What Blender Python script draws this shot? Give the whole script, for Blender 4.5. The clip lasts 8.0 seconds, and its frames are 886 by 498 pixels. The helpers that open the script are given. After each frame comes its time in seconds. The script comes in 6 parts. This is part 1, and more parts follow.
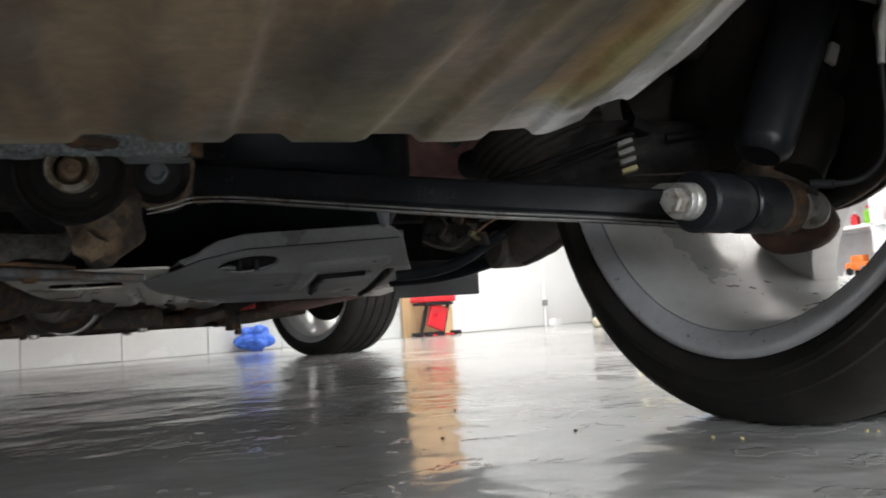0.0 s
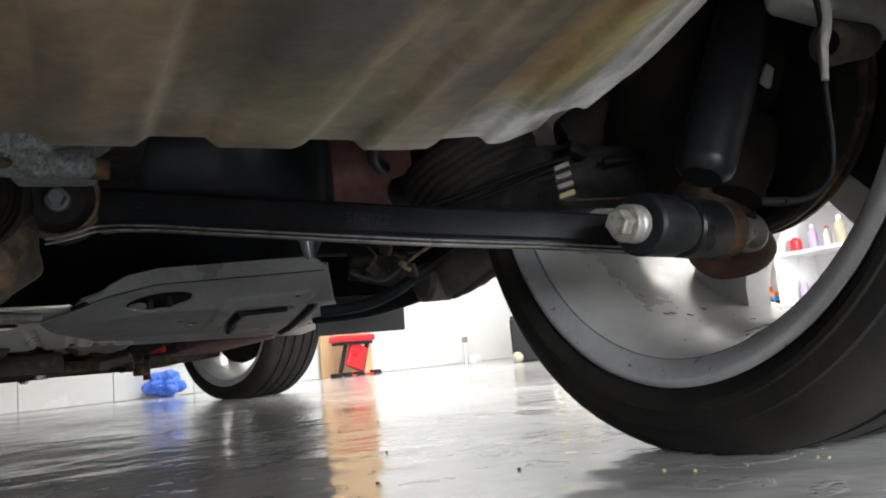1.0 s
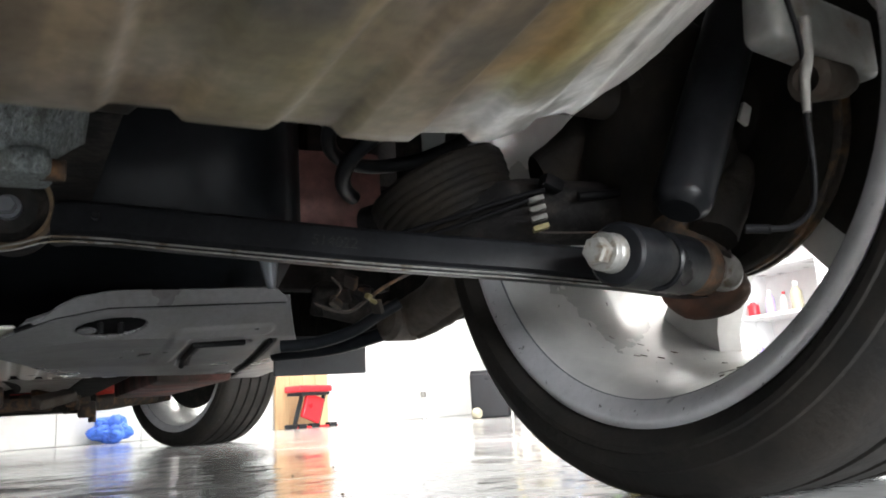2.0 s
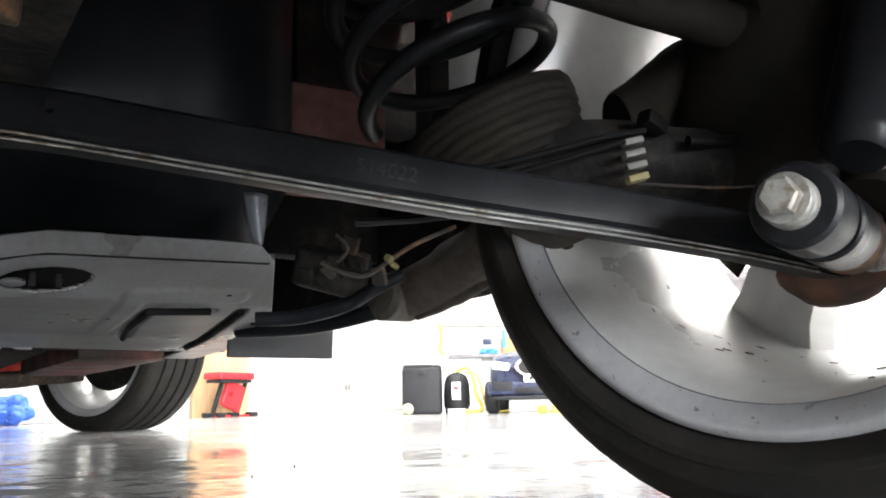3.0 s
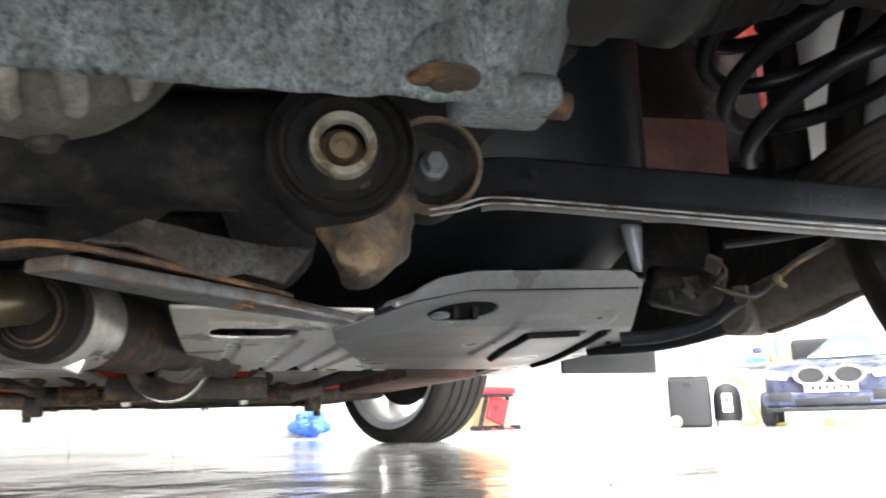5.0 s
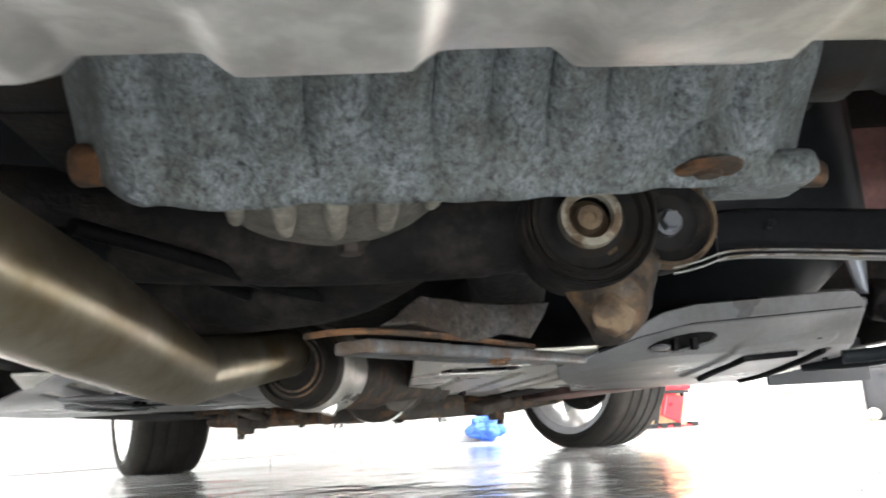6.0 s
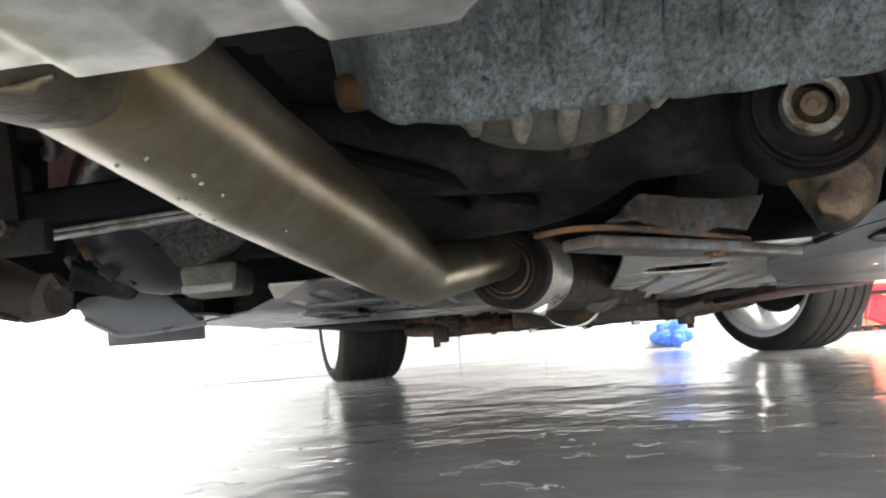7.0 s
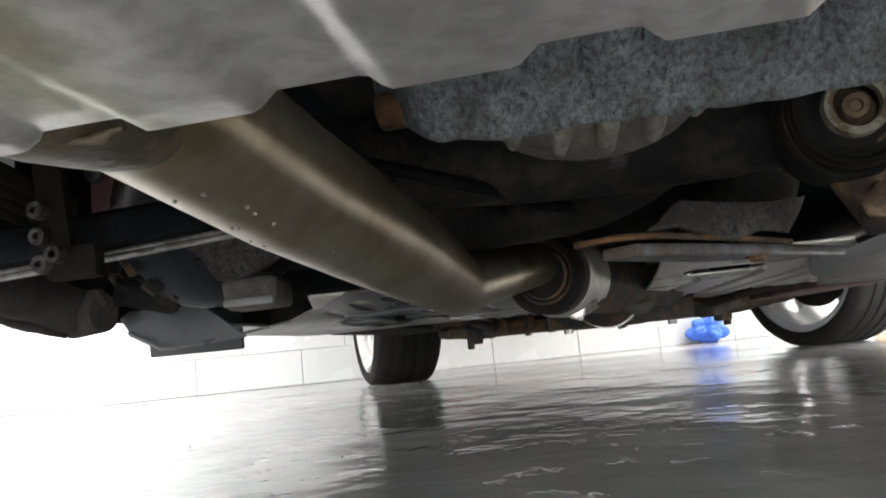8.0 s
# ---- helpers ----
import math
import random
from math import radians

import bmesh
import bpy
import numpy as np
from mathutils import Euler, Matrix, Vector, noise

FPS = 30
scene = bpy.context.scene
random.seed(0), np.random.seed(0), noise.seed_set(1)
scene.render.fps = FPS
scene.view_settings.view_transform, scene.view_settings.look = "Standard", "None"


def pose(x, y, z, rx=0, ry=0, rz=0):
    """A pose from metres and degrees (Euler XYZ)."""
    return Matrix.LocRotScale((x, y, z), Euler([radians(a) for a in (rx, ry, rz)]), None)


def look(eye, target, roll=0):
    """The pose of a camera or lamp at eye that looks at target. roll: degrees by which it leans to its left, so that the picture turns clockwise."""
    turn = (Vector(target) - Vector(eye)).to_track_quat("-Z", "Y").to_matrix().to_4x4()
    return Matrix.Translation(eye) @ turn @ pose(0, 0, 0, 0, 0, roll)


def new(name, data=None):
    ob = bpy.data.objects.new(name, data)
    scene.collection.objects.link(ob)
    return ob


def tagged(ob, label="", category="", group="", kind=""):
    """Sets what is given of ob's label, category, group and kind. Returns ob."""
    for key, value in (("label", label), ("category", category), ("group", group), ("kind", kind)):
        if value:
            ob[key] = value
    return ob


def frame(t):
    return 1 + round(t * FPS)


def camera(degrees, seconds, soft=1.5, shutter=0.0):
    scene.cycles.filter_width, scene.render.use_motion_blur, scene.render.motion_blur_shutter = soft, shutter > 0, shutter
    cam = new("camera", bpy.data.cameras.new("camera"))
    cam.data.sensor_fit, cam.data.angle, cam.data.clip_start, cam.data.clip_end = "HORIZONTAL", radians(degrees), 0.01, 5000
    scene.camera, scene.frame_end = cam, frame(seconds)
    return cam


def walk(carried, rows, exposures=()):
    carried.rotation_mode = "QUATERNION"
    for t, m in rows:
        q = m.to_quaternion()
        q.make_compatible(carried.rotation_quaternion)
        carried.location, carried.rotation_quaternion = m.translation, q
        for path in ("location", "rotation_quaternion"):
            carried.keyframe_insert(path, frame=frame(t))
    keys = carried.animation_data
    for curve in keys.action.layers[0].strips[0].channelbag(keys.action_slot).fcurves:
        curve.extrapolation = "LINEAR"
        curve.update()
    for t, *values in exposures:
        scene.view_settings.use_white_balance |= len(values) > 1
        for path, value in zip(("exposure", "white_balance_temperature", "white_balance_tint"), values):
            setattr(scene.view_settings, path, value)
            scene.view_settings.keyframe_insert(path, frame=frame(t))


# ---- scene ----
# The walk: eye, target and lean at each moment.
cam = camera(59.24, 8.0, soft=1.8, shutter=0.3)
PATH = [
    (0, (0.157, -0.559, 0.095), (0.836, 1.313, 0.281), -3.92),
    (0.1, (0.1586, -0.5463, 0.0960), (0.8827, 1.3085, 0.2841), -4.60),
    (0.2, (0.1477, -0.5346, 0.0947), (0.9133, 1.3044, 0.2734), -5.20),
    (0.3, (0.1505, -0.5249, 0.0922), (0.9532, 1.2990, 0.2627), -5.67),
    (0.4, (0.1521, -0.5184, 0.0929), (0.9721, 1.2987, 0.2533), -5.94),
    (0.5, (0.156, -0.516, 0.091), (0.987, 1.295, 0.258), -5.95),
    (0.6, (0.1552, -0.5160, 0.0913), (0.9955, 1.2893, 0.2781), -5.82),
    (0.7, (0.1568, -0.5160, 0.0920), (1.0055, 1.2825, 0.3045), -5.70),
    (0.8, (0.1585, -0.5160, 0.0938), (1.0165, 1.2759, 0.3239), -5.60),
    (0.9, (0.1576, -0.5160, 0.0924), (1.0278, 1.2677, 0.3395), -5.50),
    (1, (0.158, -0.516, 0.092), (1.036, 1.261, 0.359), -5.40),
    (1.1, (0.1580, -0.5160, 0.0906), (1.0462, 1.2530, 0.3764), -5.29),
    (1.2, (0.1590, -0.5161, 0.0883), (1.0516, 1.2487, 0.3865), -5.16),
    (1.3, (0.1618, -0.5162, 0.0869), (1.0634, 1.2414, 0.3996), -5.04),
    (1.4, (0.1634, -0.5165, 0.0864), (1.0743, 1.2340, 0.4119), -4.93),
    (1.5, (0.163, -0.517, 0.085), (1.079, 1.227, 0.429), -4.82),
    (1.6, (0.1624, -0.5192, 0.0855), (1.0856, 1.2186, 0.4428), -4.71),
    (1.7, (0.161, -0.521, 0.082), (1.090, 1.209, 0.459), -4.54),
    (2.8, (0.166, -0.308, 0.067), (1.238, 1.328, 0.483), -0.68),
    (3, (0.159, -0.294, 0.076), (1.290, 1.310, 0.458), -1.22),
    (3.1, (0.1606, -0.2947, 0.0754), (1.3038, 1.3016, 0.4560), -1.35),
    (3.2, (0.1575, -0.2966, 0.0772), (1.3078, 1.2942, 0.4596), -1.49),
    (3.3, (0.1514, -0.2993, 0.0765), (1.3014, 1.2900, 0.4662), -1.68),
    (3.4, (0.1463, -0.3025, 0.0879), (1.2864, 1.2941, 0.4765), -1.95),
    (3.5, (0.141, -0.306, 0.093), (1.260, 1.302, 0.496), -2.35),
    (3.6, (0.1330, -0.3094, 0.0936), (1.2228, 1.3164, 0.5050), -2.92),
    (3.7, (0.1254, -0.3124, 0.0960), (1.1824, 1.3329, 0.5154), -3.62),
    (3.8, (0.1152, -0.3148, 0.1008), (1.1430, 1.3482, 0.5230), -4.36),
    (3.9, (0.1072, -0.3164, 0.0977), (1.1090, 1.3595, 0.5310), -5.07),
    (4, (0.103, -0.317, 0.097), (1.080, 1.372, 0.536), -5.65),
    (4.1, (0.0936, -0.3170, 0.0947), (1.0467, 1.3850, 0.5359), -6.03),
    (4.3, (0.0741, -0.3159, 0.0827), (0.9601, 1.4197, 0.5328), -6.03),
    (4.4, (0.0637, -0.3144, 0.0773), (0.9100, 1.4429, 0.5195), -5.59),
    (4.5, (0.053, -0.312, 0.075), (0.846, 1.473, 0.504), -4.84),
    (4.6, (0.0419, -0.3018, 0.0757), (0.7991, 1.4978, 0.5093), -3.79),
    (4.7, (0.031, -0.293, 0.077), (0.758, 1.524, 0.488), -2.78),
    (5.8, (-0.056, -0.329, 0.104), (0.230, 1.596, 0.565), -2.85),
    (5.9, (-0.0656, -0.3328, 0.1140), (0.2076, 1.5997, 0.5508), -3.13),
    (6, (-0.069, -0.337, 0.117), (0.162, 1.602, 0.551), -3.33),
    (6.1, (-0.0772, -0.3422, 0.1151), (0.1046, 1.6026, 0.5448), -3.47),
    (6.2, (-0.0831, -0.3480, 0.1136), (0.0430, 1.6029, 0.5357), -3.57),
    (6.3, (-0.0867, -0.3539, 0.1151), (-0.0121, 1.6033, 0.5201), -3.62),
    (6.4, (-0.0908, -0.3594, 0.1125), (-0.0689, 1.6024, 0.5010), -3.66),
    (6.5, (-0.096, -0.364, 0.108), (-0.124, 1.602, 0.475), -3.69),
    (6.6, (-0.0985, -0.3672, 0.1068), (-0.1758, 1.6022, 0.4466), -3.74),
    (6.7, (-0.1028, -0.3694, 0.1056), (-0.2193, 1.6021, 0.4212), -3.81),
    (6.8, (-0.1010, -0.3710, 0.1083), (-0.2568, 1.6020, 0.3965), -3.93),
    (6.9, (-0.1031, -0.3724, 0.1107), (-0.2882, 1.6019, 0.3710), -4.10),
    (7, (-0.106, -0.374, 0.105), (-0.322, 1.599, 0.350), -4.32),
    (7.1, (-0.1090, -0.3761, 0.1070), (-0.3472, 1.5976, 0.3260), -4.60),
    (7.2, (-0.1105, -0.3785, 0.1123), (-0.3698, 1.5947, 0.3108), -4.90),
    (7.3, (-0.1127, -0.3807, 0.1138), (-0.3919, 1.5903, 0.3065), -5.18),
    (7.5, (-0.115, -0.383, 0.116), (-0.419, 1.585, 0.300), -5.45),
    (7.7, (-0.1079, -0.3822, 0.1148), (-0.4132, 1.5852, 0.3046), -5.46),
    (7.8, (-0.1086, -0.3813, 0.1155), (-0.4100, 1.5854, 0.3189), -5.48),
    (8, (-0.112, -0.379, 0.114), (-0.403, 1.584, 0.365), -5.51),
]
EXPOSURES = [(0.0, -0.05), (0.7, 0.12), (1.7, 0.53), (2.8, 1.12), (3.5, 1.08), (4.5, 1.65), (5.8, 1.97), (6.5, 1.75), (7.0, 1.52), (7.5, 1.12), (8.0, 0.82)]
walk(cam, [(t, look(e, g, r)) for t, e, g, r in PATH], EXPOSURES)

# ---- light ----
world = bpy.data.worlds.new("world")
scene.world = world
world.use_nodes = True
world.node_tree.nodes["Background"].inputs[0].default_value = (0.8, 0.87, 1.0, 1)
world.node_tree.nodes["Background"].inputs[1].default_value = 0.3

CEILING = 2.75
# ceiling lamps are never in view: added, placed and dimmed to balance the light
LAMPS = [(-2.6, -1.0, 1), (-2.0, -2.6, 4), (2.5, 3.0, 58), (3.2, 0.2, 6), (2.6, -2.3, 12), (-2.3, 0.9, 1), (0.5, -2.7, 305), (1.1, 3.5, 40)]


def fill_lamp(x, y, watts=70):
    data = bpy.data.lights.new("fill_light", "AREA")
    data.shape, data.size, data.size_y = "RECTANGLE", 2.2, 0.55
    data.energy, data.color = watts, (1.0, 0.985, 0.955)
    ob = new("fill_light", data)
    ob.matrix_world = pose(x, y, CEILING - 0.11)
    return ob


for lx, ly, lw in LAMPS:
    fill_lamp(lx, ly, lw)

# area lamp for light from behind, in an assumed, unseen garage door
day = bpy.data.lights.new("assumed_door_daylight", "AREA")
day.shape, day.size, day.size_y, day.energy, day.color = "RECTANGLE", 2.4, 2.2, 575, (0.93, 0.97, 1.0)
new("assumed_door_daylight", day).matrix_world = pose(0.35, -4.42, 1.14, 90, 0, 0)


# ---- materials ----
def mat(name, base, rough=0.5, metal=0.0, var=0.3, scale=9.0, bump=0.15, grain=90.0, stain=None, amount=0.5, sscale=14.0, stretch=(1, 1, 1), rvar=0.15, spec=0.5, detail=6.0, soft=0.12, keep_metal=False, sdetail=8.0):
    """A surface with two scales of variation, and a stain with a shape of its own."""
    m = bpy.data.materials.new(name)
    m.use_nodes = True
    nt = m.node_tree
    n, l = nt.nodes, nt.links
    b = n["Principled BSDF"]
    b.inputs["Metallic"].default_value = metal
    b.inputs["Specular IOR Level"].default_value = spec
    tc, mp = n.new("ShaderNodeTexCoord"), n.new("ShaderNodeMapping")
    mp.inputs["Scale"].default_value = stretch
    l.new(tc.outputs["Object"], mp.inputs["Vector"])

    def noise_tex(s, d, rgh=0.55):
        t = n.new("ShaderNodeTexNoise")
        t.inputs["Scale"].default_value, t.inputs["Detail"].default_value, t.inputs["Roughness"].default_value = s, d, rgh
        l.new(mp.outputs["Vector"], t.inputs["Vector"])
        return t

    big, fine = noise_tex(scale, detail), noise_tex(grain, 3.0)
    mixv = n.new("ShaderNodeMix")
    mixv.data_type = "FLOAT"
    mixv.inputs[0].default_value = 0.35
    l.new(big.outputs["Fac"], mixv.inputs[2])
    l.new(fine.outputs["Fac"], mixv.inputs[3])
    ramp = n.new("ShaderNodeMapRange")
    ramp.inputs[1].default_value, ramp.inputs[2].default_value = 0.3, 0.7
    ramp.inputs[3].default_value, ramp.inputs[4].default_value = 1 - var, 1 + var
    l.new(mixv.outputs[0], ramp.inputs[0])
    mul = n.new("ShaderNodeMix")
    mul.data_type, mul.blend_type = "RGBA", "MULTIPLY"
    mul.inputs[0].default_value = 1.0
    mul.inputs[6].default_value = (*base, 1)
    l.new(ramp.outputs[0], mul.inputs[7])
    colour = mul.outputs[2]
    if stain:
        st = noise_tex(sscale, sdetail, 0.65)
        cr = n.new("ShaderNodeMapRange")
        cr.inputs[1].default_value, cr.inputs[2].default_value = 0.68 - 0.3 * amount - soft / 2, 0.68 - 0.3 * amount + soft / 2
        l.new(st.outputs["Fac"], cr.inputs[0])
        ms = n.new("ShaderNodeMix")
        ms.data_type = "RGBA"
        tone = n.new("ShaderNodeMix")
        tone.data_type, tone.blend_type = "RGBA", "MULTIPLY"
        tone.inputs[0].default_value = 0.75
        tone.inputs[6].default_value = (*stain, 1)
        l.new(ramp.outputs[0], tone.inputs[7])
        l.new(tone.outputs[2], ms.inputs[7])
        l.new(cr.outputs[0], ms.inputs[0])
        l.new(colour, ms.inputs[6])
        colour = ms.outputs[2]
        if metal > 0.3 and not keep_metal:
            mm = n.new("ShaderNodeMapRange")
            mm.inputs[3].default_value, mm.inputs[4].default_value = metal, 0.15
            l.new(cr.outputs[0], mm.inputs[0])
            l.new(mm.outputs[0], b.inputs["Metallic"])
    l.new(colour, b.inputs["Base Color"])
    rr = n.new("ShaderNodeMapRange")
    rr.inputs[1].default_value, rr.inputs[2].default_value = 0.3, 0.7
    rr.inputs[3].default_value, rr.inputs[4].default_value = max(0.03, rough - rvar), min(1.0, rough + rvar)
    l.new(big.outputs["Fac"], rr.inputs[0])
    l.new(rr.outputs[0], b.inputs["Roughness"])
    if bump > 0:
        bp = n.new("ShaderNodeBump")
        bp.inputs["Strength"].default_value, bp.inputs["Distance"].default_value = bump, 0.004
        l.new(mixv.outputs[0], bp.inputs["Height"])
        l.new(bp.outputs["Normal"], b.inputs["Normal"])
    return m


def glow(name, colour, strength):
    m = bpy.data.materials.new(name)
    m.use_nodes = True
    b = m.node_tree.nodes["Principled BSDF"]
    b.inputs["Emission Color"].default_value, b.inputs["Emission Strength"].default_value = (*colour, 1), strength
    b.inputs["Base Color"].default_value = (*colour, 1)
    return m


M_FLOOR = mat("floor_epoxy", (0.43, 0.43, 0.425), 0.14, 0, 0.16, 1.6, 0.0, 9.0, stain=(0.33, 0.325, 0.315), amount=0.30, sscale=2.6, rvar=0.06, spec=1.0, soft=0.25)


def floor_relief(m):
    """Trowel waves, and thin flakes where the paint has lifted."""
    n, l = m.node_tree.nodes, m.node_tree.links
    b = n["Principled BSDF"]
    tc = n.new("ShaderNodeTexCoord")
    wave, flake, fine = n.new("ShaderNodeTexNoise"), n.new("ShaderNodeTexNoise"), n.new("ShaderNodeTexNoise")
    for t, s, d, r in ((wave, 4.6, 4.0, 0.52), (flake, 10.0, 5.0, 0.6), (fine, 60.0, 2.0, 0.5)):
        t.inputs["Scale"].default_value, t.inputs["Detail"].default_value, t.inputs["Roughness"].default_value = s, d, r
        l.new(tc.outputs["Object"], t.inputs["Vector"])
    step = n.new("ShaderNodeMapRange")
    step.inputs[1].default_value, step.inputs[2].default_value = 0.60, 0.615
    l.new(flake.outputs["Fac"], step.inputs[0])
    b1, b2, b3 = n.new("ShaderNodeBump"), n.new("ShaderNodeBump"), n.new("ShaderNodeBump")
    for bp, k, dist in ((b1, 0.50, 0.022), (b2, 0.50, 0.0014), (b3, 0.15, 0.001)):
        bp.inputs["Strength"].default_value, bp.inputs["Distance"].default_value = k, dist
    # the waves are strong in some patches and nearly flat in others
    patch, gain, mul = n.new("ShaderNodeTexNoise"), n.new("ShaderNodeMapRange"), n.new("ShaderNodeMath")
    patch.inputs["Scale"].default_value, patch.inputs["Detail"].default_value = 1.3, 2.0
    l.new(tc.outputs["Object"], patch.inputs["Vector"])
    gain.inputs[1].default_value, gain.inputs[2].default_value, gain.inputs[3].default_value, gain.inputs[4].default_value = 0.40, 0.60, 0.6, 1.15
    l.new(patch.outputs["Fac"], gain.inputs[0])
    mul.operation = "MULTIPLY"
    l.new(wave.outputs["Fac"], mul.inputs[0])
    l.new(gain.outputs[0], mul.inputs[1])
    l.new(mul.outputs[0], b1.inputs["Height"])
    l.new(step.outputs[0], b2.inputs["Height"])
    l.new(fine.outputs["Fac"], b3.inputs["Height"])
    l.new(b1.outputs["Normal"], b2.inputs["Normal"])
    l.new(b2.outputs["Normal"], b3.inputs["Normal"])
    l.new(b3.outputs["Normal"], b.inputs["Normal"])
    return m


floor_relief(M_FLOOR)
M_WALL = mat("wall_paint", (0.74, 0.74, 0.725), 0.5, 0, 0.05, 2.0, 0.05, 40)
M_TILE = mat("wall_tile", (0.57, 0.60, 0.59), 0.22, 0, 0.06, 3.0, 0.03, 30)
M_GROUT = mat("tile_grout", (0.34, 0.34, 0.335), 0.8, 0, 0.1)
M_CEIL = mat("ceiling_paint", (0.82, 0.82, 0.81), 0.7, 0, 0.04)
M_RUBBER = mat("tyre_rubber", (0.0095, 0.0088, 0.0083), 0.75, 0, 0.5, 14, 0.45, 170, stain=(0.019, 0.0155, 0.0125), amount=0.42, sscale=16, soft=0.35, spec=0.25)
M_RIM = mat("rim_alloy", (0.62, 0.615, 0.605), 0.30, 0.3, 0.16, 9, 0.05, 60, spec=0.6)
M_LIP = mat("rim_flange_paint", (0.44, 0.44, 0.46), 0.42, 0.25, 0.15, 20, 0.1, 120, stain=(0.06, 0.05, 0.045), amount=0.07, sscale=150, soft=0.05)
M_BLACKMETAL = mat("black_coated_steel", (0.0095, 0.010, 0.0115), 0.36, 0, 0.5, 18, 0.14, 180, rvar=0.10, spec=0.12)
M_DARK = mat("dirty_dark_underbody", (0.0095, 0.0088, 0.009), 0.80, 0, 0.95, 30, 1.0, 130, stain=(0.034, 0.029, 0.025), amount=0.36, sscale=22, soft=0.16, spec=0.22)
M_PLASTIC = mat("black_tank_plastic", (0.0095, 0.0108, 0.0128), 0.42, 0, 0.5, 10, 0.10, 60, rvar=0.08, spec=0.06)
M_TRAY = mat("grey_plastic_tray", (0.140, 0.140, 0.145), 0.33, 0, 0.28, 8, 0.12, 150, stain=(0.115, 0.108, 0.10), amount=0.35, sscale=10, rvar=0.12, soft=0.25)
M_FLAP = mat("rubber_flap", (0.035, 0.037, 0.042), 0.5, 0, 0.2, 12, 0.1, 90)


def muffler_steel():
    """Dull steel under a brown film of grime, with soot, ochre heat tint, chalky spray and an olive run."""
    m = bpy.data.materials.new("stained_muffler_steel")
    m.use_nodes = True
    n, l = m.node_tree.nodes, m.node_tree.links
    b = n["Principled BSDF"]
    tc = n.new("ShaderNodeTexCoord")
    sep = n.new("ShaderNodeSeparateXYZ")
    l.new(tc.outputs["Object"], sep.inputs[0])

    def noise_tex(scale, detail, stretch=(1, 1, 1), rgh=0.55):
        mp, t = n.new("ShaderNodeMapping"), n.new("ShaderNodeTexNoise")
        mp.inputs["Scale"].default_value = stretch
        t.inputs["Scale"].default_value, t.inputs["Detail"].default_value, t.inputs["Roughness"].default_value = scale, detail, rgh
        l.new(tc.outputs["Object"], mp.inputs["Vector"])
        l.new(mp.outputs["Vector"], t.inputs["Vector"])
        return t.outputs["Fac"]

    def put(socket, v):
        if isinstance(v, (int, float)):
            socket.default_value = v
        else:
            l.new(v, socket)

    def calc(op, a, c, d=0.0):
        t = n.new("ShaderNodeMath")
        t.operation = op
        for k, v in enumerate((a, c, d)):
            put(t.inputs[k], v)
        return t.outputs[0]

    def ramp(v, lo, hi, out0=0.0, out1=1.0):
        t = n.new("ShaderNodeMapRange")
        t.interpolation_type = "SMOOTHSTEP"
        put(t.inputs[0], v)
        for k, q in enumerate((lo, hi, out0, out1)):
            t.inputs[k + 1].default_value = q
        return t.outputs[0]

    def blend(a, c, fac, kind="MIX"):
        t = n.new("ShaderNodeMix")
        t.data_type, t.blend_type = "RGBA", kind
        put(t.inputs[0], fac)
        for k, v in ((6, a), (7, c)):
            if isinstance(v, tuple):
                t.inputs[k].default_value = (*v, 1)
            else:
                l.new(v, t.inputs[k])
        return t.outputs[2]

    warp, streak, cloud, grain = noise_tex(7, 4), noise_tex(34, 4, (1, 0.22, 1)), noise_tex(18, 6), noise_tex(150, 4)
    x = calc("MULTIPLY_ADD", calc("SUBTRACT", warp, 0.5), 0.10, sep.outputs[0])
    y = calc("MULTIPLY_ADD", calc("SUBTRACT", cloud, 0.5), 0.06, sep.outputs[1])
    film = calc("MULTIPLY", ramp(x, -0.06, 0.06), ramp(x, 0.345, 0.285))
    film = calc("MULTIPLY", film, ramp(cloud, 0.25, 0.55, 0.86, 1.0))
    soot = calc("MULTIPLY", calc("MULTIPLY", ramp(x, 0.185, 0.215), ramp(x, 0.272, 0.235)), calc("MULTIPLY", ramp(y, -0.27, -0.315), ramp(streak, 0.35, 0.55)))
    soot2 = calc("MULTIPLY", calc("MULTIPLY", ramp(x, 0.262, 0.276), ramp(x, 0.302, 0.285)), ramp(streak, 0.38, 0.58, 0.2, 0.8))
    ochre = calc("MULTIPLY", calc("MULTIPLY", ramp(x, 0.285, 0.305), ramp(x, 0.335, 0.315)), ramp(y, -0.255, -0.30))
    olive = calc("MULTIPLY", calc("MULTIPLY", ramp(x, 0.30, 0.315), ramp(x, 0.36, 0.33)), ramp(y, -0.245, -0.28, 0.0, 0.7))
    run = calc("MULTIPLY", calc("MULTIPLY", ramp(x, -0.21, -0.19), ramp(x, -0.165, -0.18)), ramp(y, -0.40, -0.30, 0.0, 0.75))
    chalk = calc("MULTIPLY", calc("MULTIPLY", ramp(x, 0.30, 0.335), ramp(x, 0.42, 0.385)), calc("MULTIPLY", ramp(y, -0.275, -0.245), ramp(cloud, 0.42, 0.56, 0.0, 0.8)))
    steel = blend((0.52, 0.505, 0.475), (0.74, 0.725, 0.69), ramp(cloud, 0.3, 0.7))
    brown = blend((0.180, 0.130, 0.077), (0.082, 0.060, 0.039), ramp(streak, 0.38, 0.60))
    brown = blend(brown, (0.17, 0.155, 0.075), ramp(warp, 0.45, 0.62, 0.0, 0.5))
    c = blend(steel, brown, film)
    c = blend(c, (0.045, 0.040, 0.036), calc("MULTIPLY", soot, 0.8))
    c = blend(c, (0.060, 0.048, 0.032), soot2)
